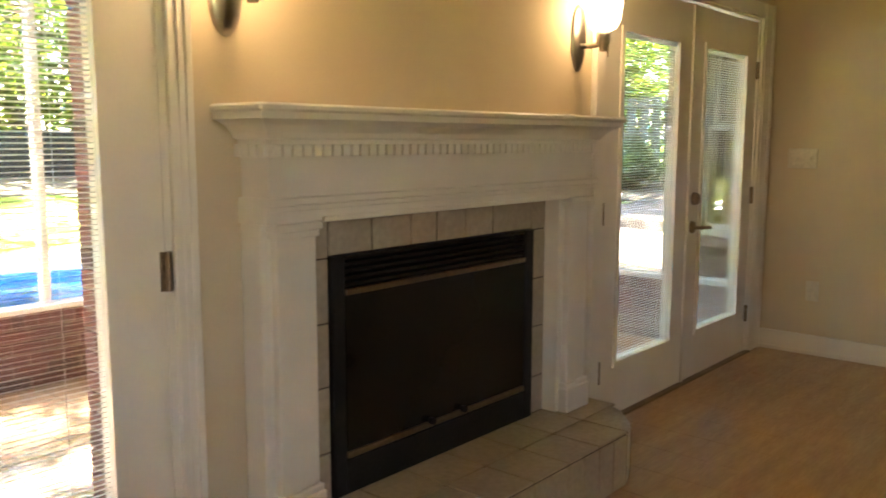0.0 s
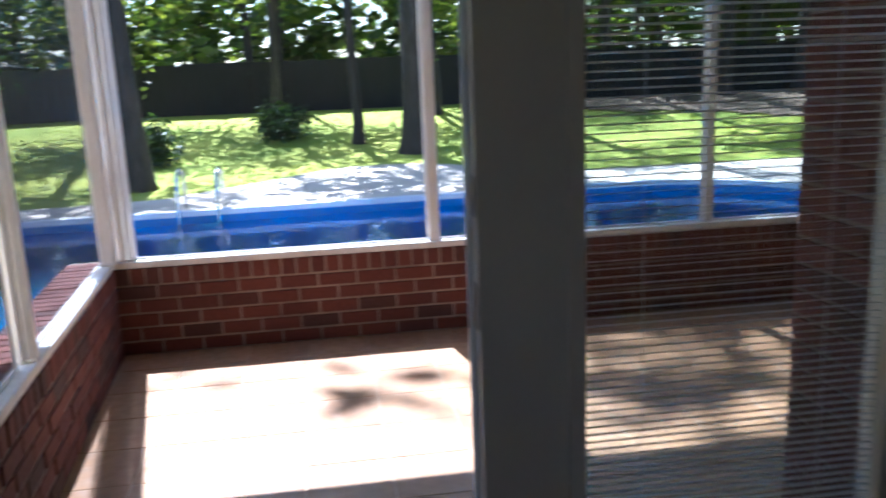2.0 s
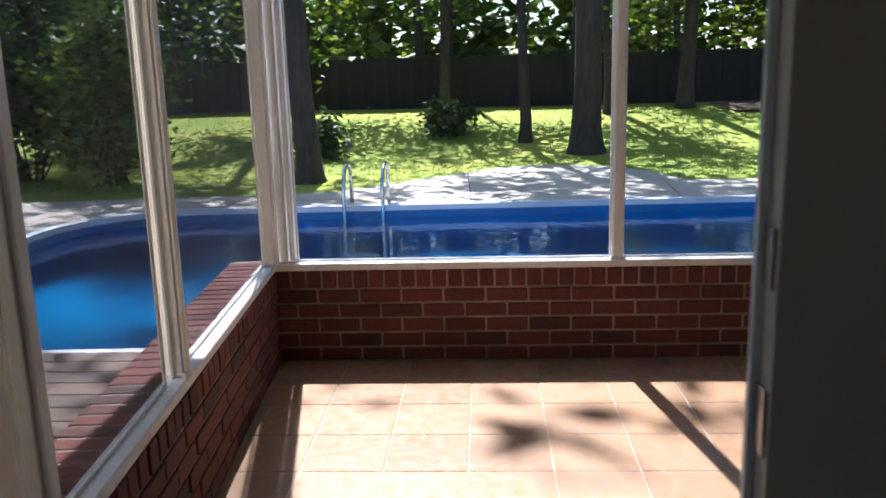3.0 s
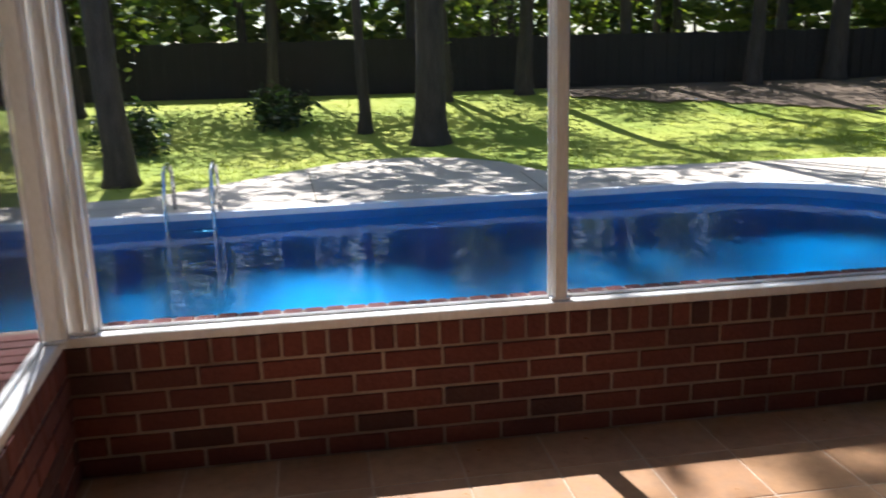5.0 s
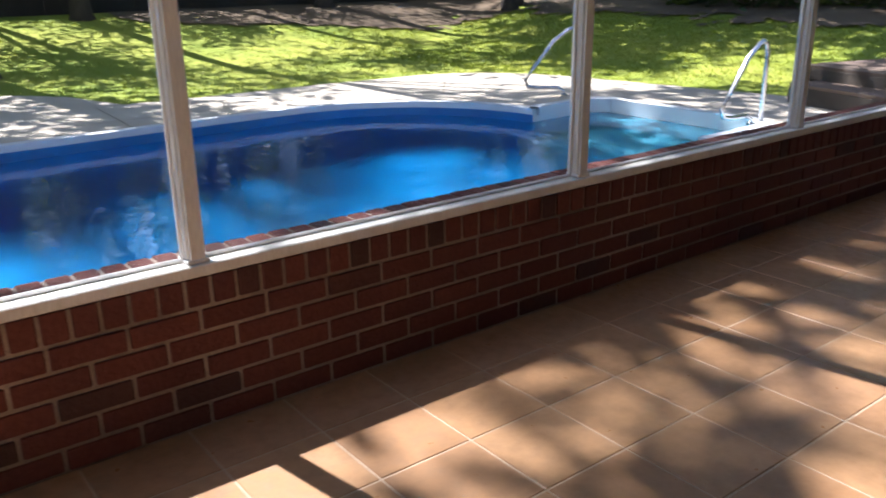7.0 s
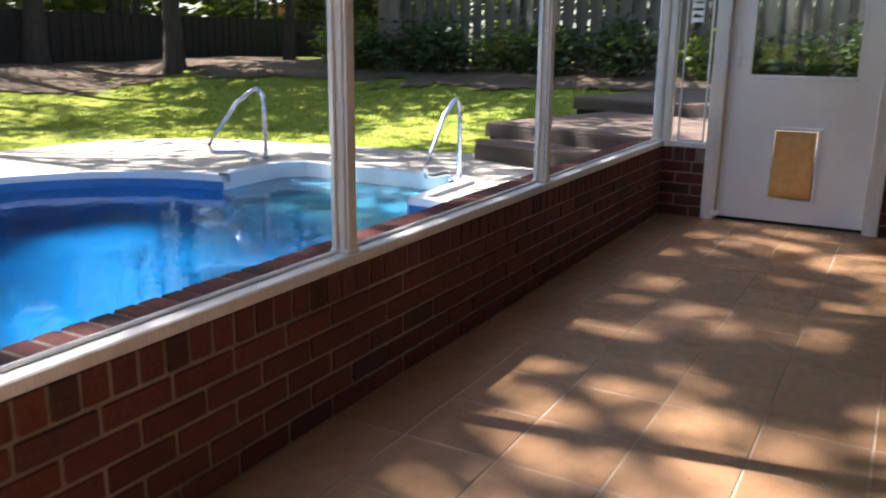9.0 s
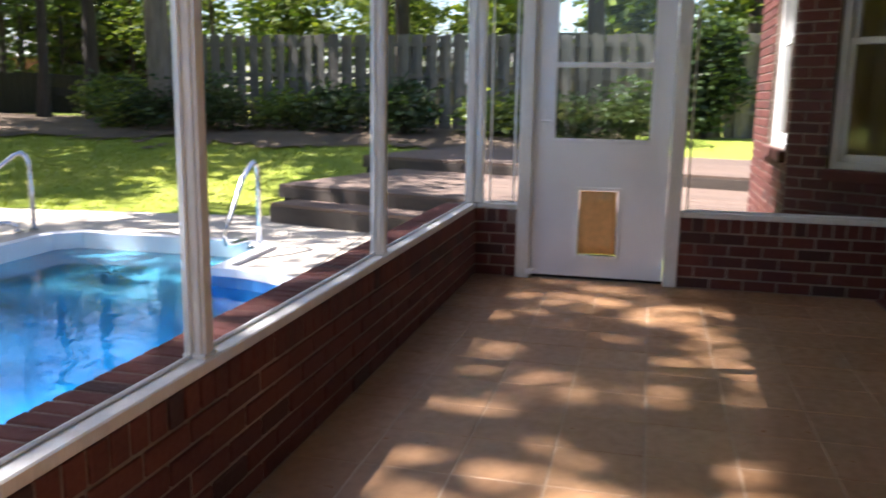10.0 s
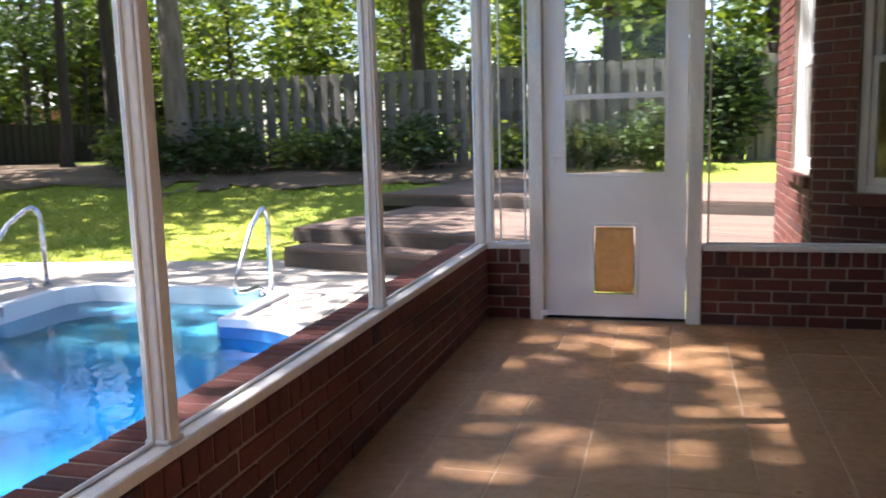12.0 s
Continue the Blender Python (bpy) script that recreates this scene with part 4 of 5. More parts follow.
alcove = [(PX1, STEP[1]), (STEP[0] - 0.18, STEP[1]), (STEP[0], STEP[1] + 0.18), (STEP[0], STEP[2] - 0.18), (STEP[0] - 0.18, STEP[2]), (PX1, STEP[2])]
alcove = [(x, y + SKEW * (x - PX1)) for x, y in alcove]
for (ax, ay), (bx, by) in zip(alcove, alcove[1:]):
    bm.faces.new([bm.verts.new(q) for q in ((ax - 0.003, ay, -1.3), (bx - 0.003, by, -1.3), (bx - 0.003, by, PZ + 0.028), (ax - 0.003, ay, PZ + 0.028))])
for v in bm.verts:
    v.co.y += -0.004 if v.co.y > 6.8 else 0.004
part("step_walls", bm, M_FIBRE, pool)


def handrail(x, y, turn):
    h = thing("pool_handrail", "bent stainless steel handrail by the pool steps", "handrail", "pool handrails", at=pose(x, y, PZ + 0.01, 0, 0, turn))
    pts = [(0, 0, 0), (0, 0, 0.45)] + [(-0.06 + 0.06 * math.cos(a), 0, 0.45 + 0.11 * math.sin(a)) for a in (0.4, 0.9, 1.5, 2.1)]
    pts += [(-0.2, 0, 0.46), (-0.36, 0, 0.24), (-0.42, 0, 0.14), (-0.40, 0, 0.09), (-0.33, 0, 0.075), (-0.16, 0, 0.07), (-0.11, 0, 0.04), (-0.10, 0, 0)]
    part("rail", tube(bmesh.new(), [(a * 1.45, b, c * 1.3) for a, b, c in pts], 0.022, 10), M_CHROME, h, smooth=True)
    for xx in (0, -0.145):
        part("escutcheon", tube(bmesh.new(), [(xx, 0, 0), (xx, 0, 0.012)], 0.045, 14), M_CHROME, h)


handrail(6.50, 8.24, -24)
handrail(6.42, 5.90, 0)
lad = thing("pool_ladder", "stainless steel pool ladder hooked over the coping", "pool ladder")
for x in (-1.80, -1.37):
    part("side_rail", tube(bmesh.new(), [(x, 9.70, PZ), (x, 9.70, 0.06), (x, 9.65, 0.2), (x, 9.53, 0.27), (x, 9.37, 0.27), (x, 9.24, 0.22), (x, 9.16, 0.1), (x, 9.13, -0.05), (x, 9.13, -1.15)], 0.022, 10), M_CHROME, lad, smooth=True)
for z in (-0.33, -0.6, -0.87):
    part("tread", boxes((-1.80, -1.37, 9.07, 9.15, z - 0.012, z + 0.012), bevel=0.006), M_CHROME, lad)

# paving round the pool: an apron with a hole, widened at the ladder side
bm = bmesh.new()
rim = pool_outline(0.105)
outer = [(-6.5, 3.9), (8.3, 3.9), (8.2, 6.3), (7.95, 8.0), (7.7, 9.7)] + arc((6.1, 9.5), 1.55, 10, 80, 6) + [(4.8, 11.12), (3.0, 11.1), (2.4, 11.15), (2.1, 12.2)] + arc((0.75, 11.7), 1.4, 25, 140, 8) + [(-1.3, 11.5), (-2.2, 10.55), (-3.5, 10.35), (-6.5, 10.1)]
edges = []
for pts in (rim, outer):
    vs = [bm.verts.new((x, y, PZ)) for x, y in pts]
    edges += [bm.edges.new((vs[k], vs[(k + 1) % len(vs)])) for k in range(len(vs))]
bmesh.ops.triangle_fill(bm, use_beauty=True, edges=edges)
skirt(bm, outer, PZ - 0.12, PZ)
structure("pavement", bm, M_CONC, "stained tan concrete paving round the pool", "paving")
bm = bmesh.new()
for a, b in (((-6.4, 9.75), (4.4, 10.15)), ((7.0, 4.0), (7.0, 8.4)), ((-0.4, 9.5), (-0.5, 12.5)), ((2.0, 9.6), (2.1, 11.1)), ((-3.0, 9.4), (-3.1, 10.3)), ((5.6, 4.3), (7.0, 5.0)), ((5.5, 9.4), (6.4, 10.5)), ((5.5, 5.1), (8.0, 5.3))):
    d = Vector(b) - Vector(a)
    n = Vector((-d.y, d.x)).normalized() * 0.006
    bm.faces.new([bm.verts.new((q.x, q.y, PZ + 0.004)) for q in (Vector(a) - n, Vector(b) - n, Vector(b) + n, Vector(a) + n)])
structure("pavement_joint", bm, M_CGROUT, "dark joints in the concrete paving", "paving joint")
sp = structure("deck_side", boxes((-6.5, LEFT - 0.24, 0.5, 4.24, -0.32, -0.16)), M_CGROUT, "reddish plank deck beside the porch", "deck")
for k in range(25):
    part("plank", boxes((-6.5, LEFT - 0.245, 0.55 + 0.148 * k, 0.55 + 0.148 * k + 0.14, -0.16, -0.13), bevel=0.004), M_DECK, sp)


def ground_z(x, y):
    d = max(0.0, max(y - 13.6, x - 8.3, -6.8 - x))
    s = min(1.0, d / 8.0)
    return -0.24 + 0.68 * s * s * (3 - 2 * s) + 0.03 * noise.noise(Vector((x * 0.3, y * 0.3, 0)))


bm = bmesh.new()
gx = [-250, -120, -60, -40, -30] + [-24 + 1.0 * k for k in range(53)] + [36, 50, 80, 130, 250]
gy = [-250, -120, -60, -30, -16, -8, -5] + [-4 + 1.0 * k for k in range(33)] + [34, 42, 60, 100, 250]
grid = {}
for i, x in enumerate(gx):
    for j, y in enumerate(gy):
        grid[i, j] = bm.verts.new((x, y, ground_z(x, y) if -30 < x < 30 and y < 40 else 0.42))
for i in range(len(gx) - 1):
    for j in range(len(gy) - 1):
        cx, cy = (gx[i] + gx[i + 1]) / 2, (gy[j] + gy[j + 1]) / 2
        if -6 < cx < 7 and 4 < cy < 10:
            continue
        if -5 < cx < 5.2 and -4.2 < cy < 4:
            continue
        bm.faces.new((grid[i, j], grid[i + 1, j], grid[i + 1, j + 1], grid[i, j + 1]))
structure("ground", bm, M_GRASS, "patchy green lawn with bare and shaded spots", "lawn")

rng = np.random.default_rng(11)
N = 90000
gxy = np.column_stack([rng.uniform(-9, 15, N), 9.5 + 10.5 * rng.uniform(0, 1, N) ** 1.3])
sel = rng.uniform(size=N) < 0.5
gxy[sel, 0] = rng.uniform(7.6, 15.6, sel.sum())
gxy[sel, 1] = rng.uniform(5.5, 19, sel.sum())
keep = ~((gxy[:, 0] < 7.8) & (gxy[:, 1] < 10.6)) & ~((gxy[:, 0] < 8.2) & (gxy[:, 1] < 8.2)) & ~((gxy[:, 0] > -2.3) & (gxy[:, 0] < 2.35) & (gxy[:, 1] < 13.3) & (np.hypot(gxy[:, 0] - 0.75, gxy[:, 1] - 11.7) < 1.55)) & ~((gxy[:, 0] < 7.0) & (gxy[:, 1] < 11.2)) & ~((gxy[:, 0] > 7.4) & (gxy[:, 1] < 6.7))
keep &= ((gxy[:, 1] < 16.9) & (gxy[:, 0] < 13.6)) | (gxy[:, 0] < 8.0)
gxy = gxy[keep]
vv, ff = [], []
for k, (x, y) in enumerate(gxy):
    z, a, h = ground_z(x, y), rng.uniform(0, 6.3), rng.uniform(0.02, 0.05)
    dx, dy, lx, ly = 0.008 * math.cos(a), 0.008 * math.sin(a), rng.normal() * 0.03, rng.normal() * 0.03
    vv += [(x - dx, y - dy, z - 0.005), (x + dx, y + dy, z - 0.005), (x + lx, y + ly, z + h)]
    ff.append((3 * k, 3 * k + 1, 3 * k + 2))
me = bpy.data.meshes.new("grass")
me.from_pydata(vv, [], ff)
me.materials.append(M_BLADE)
tagged(new("grass", me), "short sunlit grass of the lawn", "grass", kind="stuff")
bm = bmesh.new()
bmesh.ops.create_grid(bm, x_segments=140, y_segments=170, size=0.5)
for v in bm.verts:
    x, y = 12.0 + v.co.x * 14, 11.6 + v.co.y * 17
    v.co = (x, y, ground_z(x, y) + 0.035 + 0.03 * noise.noise(Vector((x, y, 0))))


def on_lawn(q):
    ragged = 1.1 * noise.noise(q * 0.5) + 0.5 * noise.noise(q * 1.9) + 0.3 * noise.noise(q * 6.0)
    return q.y < 16.6 + 0.45 * max(0.0, 10.0 - q.x) + ragged and q.x < 13.2 + ragged


bmesh.ops.delete(bm, geom=[f for f in bm.faces if on_lawn(f.calc_center_median())], context="FACES")
structure("ground_litter", bm, M_LITTER, "brown leaf litter under the trees", "leaf litter")

# wooden deck levels beyond the end wall
def deck(name, x, y, deep, length, top, fascia, label):
    """Deck boards across a level whose front corner stands at x, y; all levels lie askew to the porch."""
    d = thing(name, label, "deck", at=pose(x, y, 0, 0, 0, -16))
    # one solid near-black block under the boards, visible through their gaps
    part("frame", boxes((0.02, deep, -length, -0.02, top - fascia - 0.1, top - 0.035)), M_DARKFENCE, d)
    board = mesh_of("plank", boxes((0, 0.136, -length, 0, -0.035, 0), bevel=0.004), M_DECK)
    k = -0.015
    while k < deep - 0.1:
        piece("plank", board, d, pose(k, 0.015, top + random.uniform(-0.002, 0.002)))
        k += 0.143
    part("fascia", boxes((-0.02, 0.018, -length, 0.02, top - fascia, top - 0.037), bevel=0.004), M_FASCIA, d)
    part("fascia", boxes((0.02, deep, -0.018, 0.02, top - fascia, top - 0.037), bevel=0.004), M_FASCIA, d)
    return d


deck("deck_step", 7.78, 6.42, 0.48, 2.0, 0.0, 0.2, "long low weathered wooden deck step")
deck("lower_deck", 8.22, 6.52, 2.9, 5.3, 0.15, 0.15, "weathered wooden deck boards by the pool paving")
deck("upper_deck", 10.75, 6.45, 2.9, 6.2, 0.3, 0.16, "raised weathered wooden deck before the fence")

# fences: a weathered board fence with boards on alternate sides, and a dark one behind the lawn
FX = 16.0
fence = thing("board_fence", "weathered grey-green shadowbox board fence", "fence")
y = -1.5
bd = mesh_of("board", boxes((-0.011, 0.011, 0, 0.132, -0.1, 1.78), bevel=0.004), M_FENCE)
k = 0
while y < 13.0:
    piece("board", bd, fence, pose(FX - 0.06 if k % 2 else FX + 0.06, y, 0.50 + random.uniform(-0.015, 0.015), random.uniform(-0.5, 0.5), 0, 0))
    y += 0.145
    k += 1
for z in (0.85, 1.45, 2.05):
    part("rail", boxes((FX - 0.045, FX + 0.045, -1.5, 13.1, z, z + 0.08)), M_FENCE, fence)
for k in range(6):
    part("post", boxes((FX - 0.05, FX + 0.05, -1.5 + 2.6 * k, -1.4 + 2.6 * k, 0.2, 2.3)), M_FENCE, fence)
sl = thing("slatted_panel", "small white slatted panel hanging on the board fence", "panel", at=pose(FX - 0.09, 6.08, 1.36))
part("stile", boxes((-0.02, 0.0, -0.11, -0.09, 0, 0.66), bevel=0.002), M_WHITE, sl)
part("stile", boxes((-0.02, 0.0, 0.09, 0.11, 0, 0.66), bevel=0.002), M_WHITE, sl)
for k in range(5):
    part("slat", boxes((-0.028, -0.006, -0.09, 0.09, 0.03 + 0.125 * k, 0.11 + 0.125 * k), bevel=0.003), M_WHITE, sl)
bf = thing("dark_fence", "near-black board fence at the back of the garden", "fence")
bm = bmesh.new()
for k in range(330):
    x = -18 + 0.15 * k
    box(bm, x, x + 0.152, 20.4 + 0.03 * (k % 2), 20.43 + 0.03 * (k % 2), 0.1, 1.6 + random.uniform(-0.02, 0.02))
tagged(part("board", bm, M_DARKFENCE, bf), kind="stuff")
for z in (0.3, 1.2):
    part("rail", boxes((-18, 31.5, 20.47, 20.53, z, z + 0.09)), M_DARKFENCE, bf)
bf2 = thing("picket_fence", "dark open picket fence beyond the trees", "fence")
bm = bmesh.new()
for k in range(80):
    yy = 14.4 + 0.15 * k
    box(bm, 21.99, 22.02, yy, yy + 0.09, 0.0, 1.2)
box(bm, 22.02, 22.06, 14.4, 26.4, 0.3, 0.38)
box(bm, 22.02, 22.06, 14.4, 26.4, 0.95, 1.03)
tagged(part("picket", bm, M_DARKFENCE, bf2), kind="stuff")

# ---- trees and shrubs ----


def tree(x, y, r, h, lean, crown_z, spread, n_clump, per, seed, label, leaf=0.12, mat=None, limbs=7, shade_lobe=None, bark=None):
    t = thing("tree", label, "tree", "garden trees", at=pose(x, y, ground_z(x, y)))
    rg = np.random.default_rng(seed)
    bm = bmesh.new()
    pts, rad = [], []
    for k in range(11):
        f = k / 10
        pts.append((lean[0] * f * f + 0.1 * math.sin(5 * f + seed), lean[1] * f * f + 0.1 * math.cos(4 * f + seed), -0.15 + h * f))
        rad.append(r * (1.0 - 0.72 * f) * (1.75 if k == 0 else 1.0))
    pts.insert(1, (pts[0][0], pts[0][1], 0.12))
    rad.insert(1, r * 1.3)
    pts.insert(2, (pts[0][0], pts[0][1], 0.4))
    rad.insert(2, r * 1.05)
    tube(bm, pts, r, 14, rad)
    for v in bm.verts:
        v.co.x += 0.02 * noise.noise(v.co * 4)
        v.co.y += 0.02 * noise.noise(v.co * 4 + Vector((9, 0, 0)))
    cen = (lean[0] * 0.8, lean[1] * 0.8, crown_z)
    cs, mids = clumps(rg, cen, spread, n_clump, per, 0.42)
    # extra foliage out of view, added beside the crown to cast shade
    if shade_lobe:
        cs2, mids2 = clumps(rg, shade_lobe[0], shade_lobe[1], shade_lobe[2], per, 0.42)
        cs, mids = np.concatenate([cs, cs2]), np.concatenate([mids, mids2])
    for k in range(limbs):
        m = Vector(mids[k * max(1, len(mids) // limbs)])
        f = min(0.95, max(0.35, (m.z - 1.5) / h))
        b = Vector((lean[0] * f * f, lean[1] * f * f, h * f))
        tube(bm, [b, b.lerp(m, 0.4) + Vector((0, 0, 0.3)), m], 0.05, 7, [r * 0.38, r * 0.24, 0.02])
    part("trunk", bm, bark or M_BARK, t, smooth=True)
    cr = new("crown", leaves_mesh("crown", cs, leaf, mat or M_LEAF, seed))
    cr.parent = t
    return t


# unseen side lobe added to keep sun off the storm door
tree(1.46, 14.8, 0.25, 15, (-0.3, -4.0), 13.3, (2.5, 2.6, 2.5), 50, 46, 1, "tall oak with a broad dark trunk on the lawn", 0.15, limbs=10, shade_lobe=((2.5, -3.5, 13.0), (1.9, 1.9, 1.9), 34))
tree(0.46, 16.1, 0.105, 12, (0.2, 0.1), 9.5, (3.0, 3.0, 2.8), 60, 55, 2, "slim tree beside a broader trunk", 0.14)
tree(-2.75, 11.9, 0.17, 13, (-0.3, 0.2), 10.0, (3.0, 3.0, 3.2), 34, 55, 3, "dark-barked tree near the pool ladder", 0.14)
# unseen side lobe added to shade the decks and nearby lawn
tree(15.0, 12.2, 0.26, 14, (0.3, 0.2), 10.2, (4.0, 4.0, 3.4), 90, 55, 4, "tall pale-barked tree before the fence", 0.15, bark=M_PALEBARK, shade_lobe=((-4.6, 0.4, 10.8), (2.6, 2.4, 1.6), 80), limbs=10)
tree(14.0, 17.4, 0.21, 13, (0.2, 0.1), 9.5, (3.4, 3.4, 3.2), 70, 55, 5, "slender dark tree in the leaf litter", 0.15)
tree(12.3, 20.0, 0.24, 14, (-0.2, 0.2), 10, (3.6, 3.4, 3.6), 70, 55, 6, "dark tree at the back of the lawn", 0.15)
tree(17.5, 17.0, 0.14, 13, (0.4, 0.1), 9.5, (3.6, 3.6, 3.4), 70, 55, 7, "dark tree beyond the fence corner", 0.15)
tree(19.0, 16.85, 0.20, 12, (0.5, 0.1), 8.5, (3.2, 3.2, 3.2), 60, 55, 8, "leaning slim tree behind the fence", 0.15)
tree(22.5, 9.5, 0.25, 13, (0.3, 0.1), 7.5, (4.0, 4.0, 4.0), 110, 60, 9, "leafy tree behind the board fence", 0.16)
tree(20.0, 4.0, 0.25, 12, (-0.3, 0.3), 6.6, (3.6, 4.2, 3.6), 110, 60, 10, "leafy tree overhanging the board fence", 0.16)
tree(24.0, 0.0, 0.25, 12, (-0.3, 0.3), 7.0, (4.2, 4.2, 4.0), 100, 60, 12, "broad leafy tree by the neighbouring house", 0.16)
# three made-up trees, their crowns out of view, placed to dapple pool and lawn
tree(4.4, 19.4, 0.17, 14, (-0.9, -5.2), 11.5, (2.2, 2.0, 2.0), 16, 50, 150, "added tall tree leaning to shade the pool and paving", 0.16, shade_lobe=((2.4, -6.2, 11.0), (1.7, 2.0, 1.4), 22), limbs=9)
tree(9.9, 19.6, 0.18, 14, (-0.8, -2.0), 10.8, (2.6, 2.2, 2.4), 50, 50, 151, "added tall tree to shade the side lawn", 0.16)
tree(13.2, 16.8, 0.16, 14, (-1.0, -2.0), 10.6, (2.4, 2.4, 2.2), 34, 50, 152, "added tall slim tree to shade the lawn by the litter", 0.16)
# invented canopy trees: high crowns set in the sun's way to shade the lawn
for k, (x, y, cz, n) in enumerate(((-5.0, 18.5, 12.0, 40), (7.4, 21.4, 12.0, 34), (12.0, 22.0, 12.5, 60), (2.2, 21.5, 12.4, 16), (16.5, 21.5, 11.0, 70))):
    tree(x, y, 0.16, cz + 3.0, (0.3, -0.6), cz, (3.6, 3.2, 3.0), n, 50, 140 + k, "added tall forest tree whose crown shades the lawn", 0.16)
for k, (x, y, h, cz, sp, nc) in enumerate(((-7.5, 16.5, 9, 4.6, (3.0, 2.4, 3.6), 90), (-4.4, 19.2, 10, 5.0, (2.8, 2.0, 3.8), 80), (-1.2, 19.6, 10, 5.4, (2.6, 1.6, 3.6), 70), (2.4, 18.8, 9, 5.0, (2.2, 1.5, 3.0), 60),
                                     (4.8, 22.5, 10, 5.0, (3.0, 2.0, 4.0), 90), (9.0, 23.0, 10, 5.2, (3.2, 2.0, 4.0), 90), (13.5, 24.0, 10, 5.4, (3.2, 2.4, 4.0), 90), (17.8, 24.0, 10, 5.4, (3.4, 2.4, 4.2), 90), (22.5, 22.5, 10, 5.2, (3.4, 2.8, 4.0), 90), (26.5, 17.5, 10, 5.2, (3.0, 3.6, 4.2), 90), (27.5, 11.5, 10, 5.2, (3.0, 3.6, 4.2), 90))):
    tree(x, y, 0.09 + 0.015 * (k % 3), h, (0.2 * (k % 3 - 1), 0.1), cz, sp, int(nc * 0.7), 95, 30 + k, "leafy understorey tree at the garden's edge", 0.095, M_LEAFDARK if k in (0, 8) else M_LEAF)


def shrub(x, y, sx, sy, sz, n, seed, mat, label, leaf=0.06, z=None):
    s = thing("shrub", label, "shrub", "shrubs along the fence", at=pose(x, y, ground_z(x, y) if z is None else z))
    rg = np.random.default_rng(seed)
    cs, mids = clumps(rg, (0, 0, sz * 0.55), (sx, sy, sz * 0.5), n, 46, 0.13)
    cs = cs[cs[:, 2] > 0.0]
    st = bmesh.new()
    for k in range(6):
        m = Vector(mids[k])
        tube(st, [(m.x * 0.15, m.y * 0.15, -0.04), (m.x * 0.5, m.y * 0.5, m.z * 0.6), m], 0.015, 5, [0.02, 0.013, 0.005])
    part("stem", st, M_BARK, s)
    ob = new("foliage", leaves_mesh("foliage", cs, leaf, mat, seed))
    ob.parent = s


k = 0
for yy in (13.0, 12.0, 10.9, 9.6, 8.4, 7.0, 5.4, 4.3, 2.9):
    shrub(15.0 - 0.15 * (k % 3), yy, 0.6, 0.75, 0.62 + 0.13 * (k % 3), 42, 60 + k, M_LEAFDARK if k % 3 else M_LEAF, "low dark green shrub at the foot of the fence", 0.07)
    k += 1
shrub(15.75, 1.75, 0.25, 0.75, 2.1, 110, 80, M_LEAFDARK, "climbing vine on the board fence", 0.08)
shrub(-5.6, 11.8, 0.9, 0.9, 2.6, 120, 81, M_LEAF, "tall sunlit shrub beyond the pool", 0.08)
shrub(-7.2, 12.6, 1.1, 1.1, 3.2, 130, 84, M_LEAFDARK, "tall dark shrub beyond the pool", 0.09)
shrub(-0.9, 16.8, 0.6, 0.5, 0.55, 26, 82, M_LEAFDARK, "small shrub under the slim tree", 0.07)
shrub(-3.2, 15.0, 0.6, 0.5, 0.6, 26, 83, M_LEAFDARK, "small shrub under the dark tree", 0.07)
shrub(16.8, 14.6, 0.8, 0.8, 1.0, 40, 85, M_LEAF, "shrub by the fence corner", 0.08)
rgw = np.random.default_rng(99)
cw = np.concatenate([clumps(rgw, (x, y, 3.4), (2.8, 1.8, 5.2), 84, 42, 0.5)[0] for x, y in [(-26 + 4.0 * i, 27 + 2 * math.sin(i * 1.7)) for i in range(16)] + [(-14, 24 - 4 * i) for i in range(5)] + [(32, 26 - 4.5 * i) for i in range(8)]])
wd = new("woods", leaves_mesh("woods", cw[cw[:, 2] > 0], 0.26, M_LEAF, 99))
tagged(wd, "dense dark woods behind the garden", "woods", kind="stuff")
bm = bmesh.new()
for i in range(60):
    x, y = rgw.uniform(-26, 34), rgw.uniform(22.5, 30)
    r = rgw.uniform(0.07, 0.16)
    tube(bm, [(x, y, -0.1), (x + rgw.normal() * 0.2, y, 4), (x + rgw.normal() * 0.4, y, 9)], r, 7, [r, r * 0.8, r * 0.5])
tagged(part("woods_trunks", bm, M_BARK), "thin dark trunks of the woods", "woods", kind="stuff")


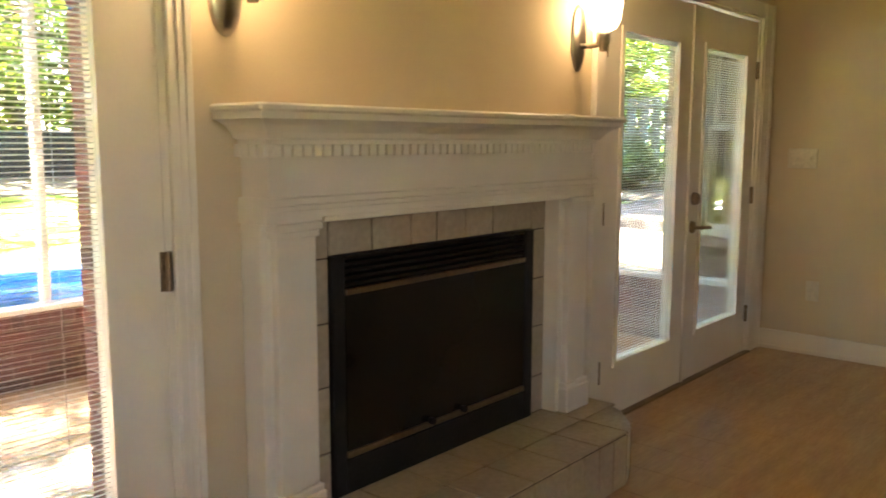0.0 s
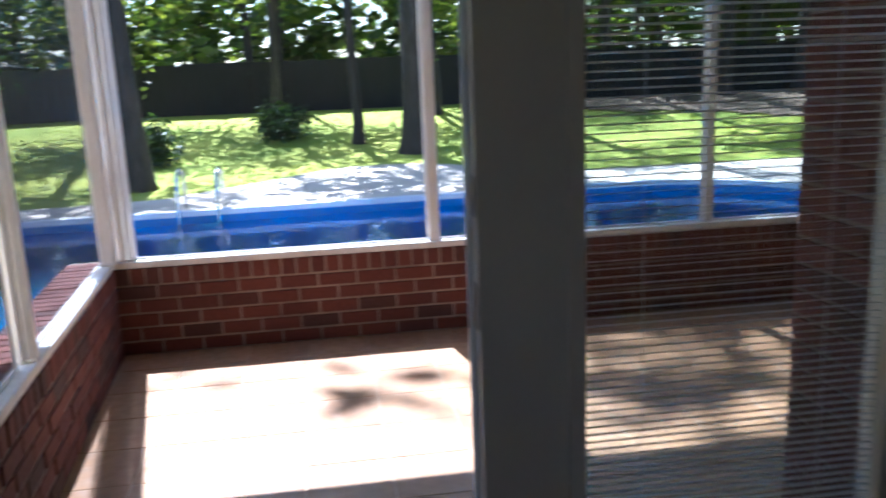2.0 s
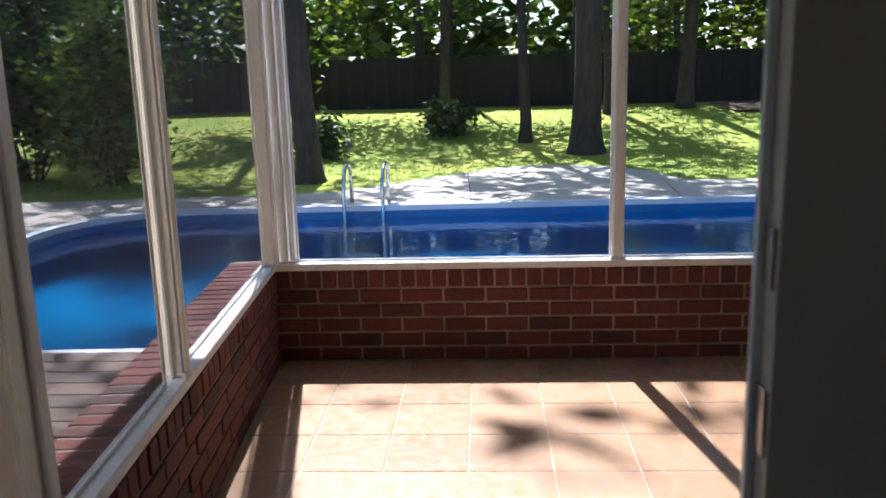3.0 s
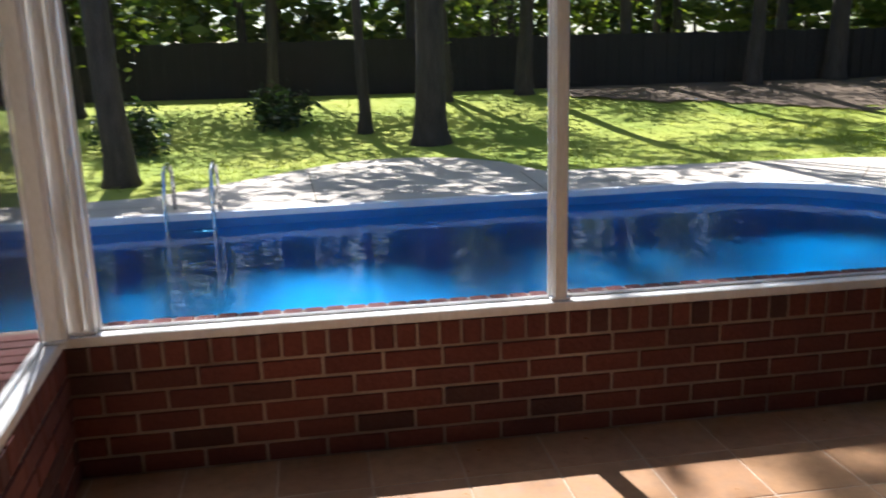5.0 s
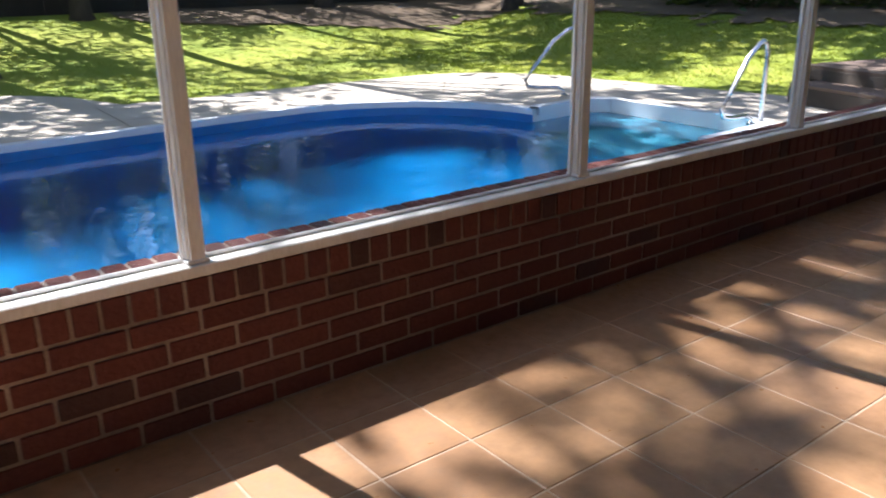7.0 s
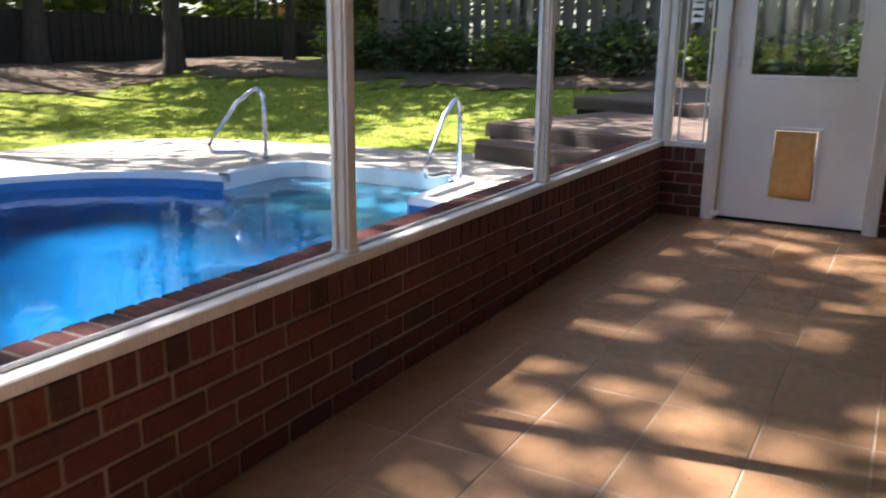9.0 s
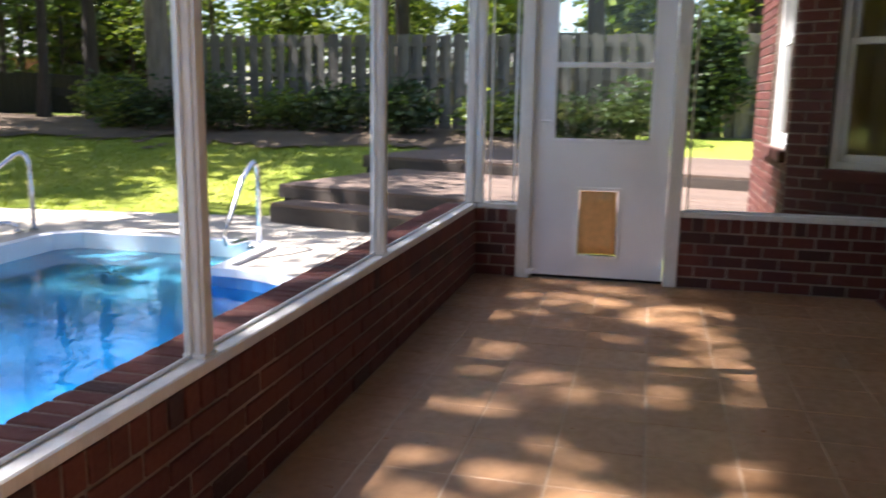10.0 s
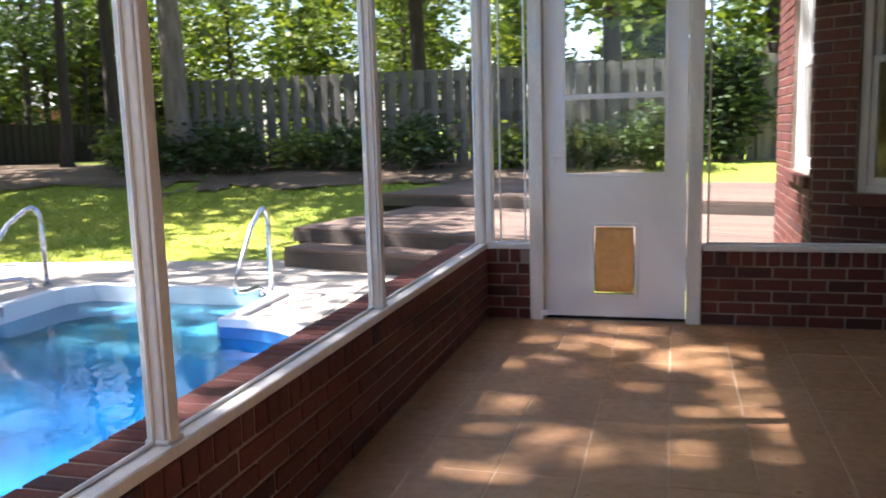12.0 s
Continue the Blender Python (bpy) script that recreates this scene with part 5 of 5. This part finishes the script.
# ---- neighbouring houses ----
def house(x, y, w, d, hw, hr, wallm, label, turn=0):
    h = thing("house", label, "house", at=pose(x, y, 0, 0, 0, turn))
    part("wall", boxes((-w / 2, w / 2, -d / 2, d / 2, -0.1, hw)), wallm, h)
    bm = bmesh.new()
    o = 0.5
    v = [bm.verts.new(q) for q in ((-w / 2 - o, -d / 2 - o, hw), (w / 2 + o, -d / 2 - o, hw), (w / 2 + o, d / 2 + o, hw), (-w / 2 - o, d / 2 + o, hw), (-w / 2 + d / 2, 0, hw + hr), (w / 2 - d / 2, 0, hw + hr))]
    for q in ((0, 1, 5, 4), (2, 3, 4, 5), (3, 0, 4), (1, 2, 5), (3, 2, 1, 0)):
        bm.faces.new([v[i] for i in q])
    part("roof", bm, M_ROOF, h)
    part("fascia", boxes((-w / 2 - o, w / 2 + o, -d / 2 - o - 0.02, -d / 2 - o, hw - 0.15, hw + 0.02)), M_WHITE, h)
    part("fascia", boxes((-w / 2 - o, w / 2 + o, d / 2 + o, d / 2 + o + 0.02, hw - 0.15, hw + 0.02)), M_WHITE, h)
    for k in (-0.25, 0.25):
        wi = part("window", boxes((w * k - 0.6, w * k + 0.6, -d / 2 - 0.04, -d / 2 + 0.02, 0.9, 2.1)), M_WHITE, h)
        part("pane", boxes((w * k - 0.52, w * k + 0.52, -d / 2 - 0.05, -d / 2 - 0.042, 0.98, 2.02)), M_FIREGLASS, wi)


house(33.0, 4.5, 12, 7, 2.3, 1.3, M_MORTAR, "neighbouring house with a low grey hipped roof", 90)
house(36, 30, 14, 8, 2.6, 1.8, M_BRICK, "distant brick house glimpsed between trunks", 60)

# ---- bricks, last ----
lay_bricks()
rowlock(wall_pool, LEFT, POOL_WALL, 0, END - LEFT + 0.24, 0.24, TOPW - RL, RL)
rowlock(wall_left, -1.012, WALL_OUT, 94.0, LWL + 0.2, 0.24, TOPW - RL, RL)
rowlock(wall_end, END, POOL_WALL, -90, POOL_WALL - DE1, 0.2, TOPW - RL, RL)
rowlock(wall_end, END, DE0, -90, DE0 - 0.98, 0.19, TOPW - RL, RL)
for k in range(int((END - CH[1]) / 0.062)):
    piece("brick", brick_mesh(0.052, 0.02, 0.195), apron, pose(CH[1] + 0.004 + 0.062 * k, 1.2, 0.0))
for k in range(int((END - CH[1]) / 0.21)):
    piece("brick", brick_mesh(0.2, 0.02, 0.066), apron, pose(CH[1] + 0.004 + 0.21 * k, 1.128, 0.004))
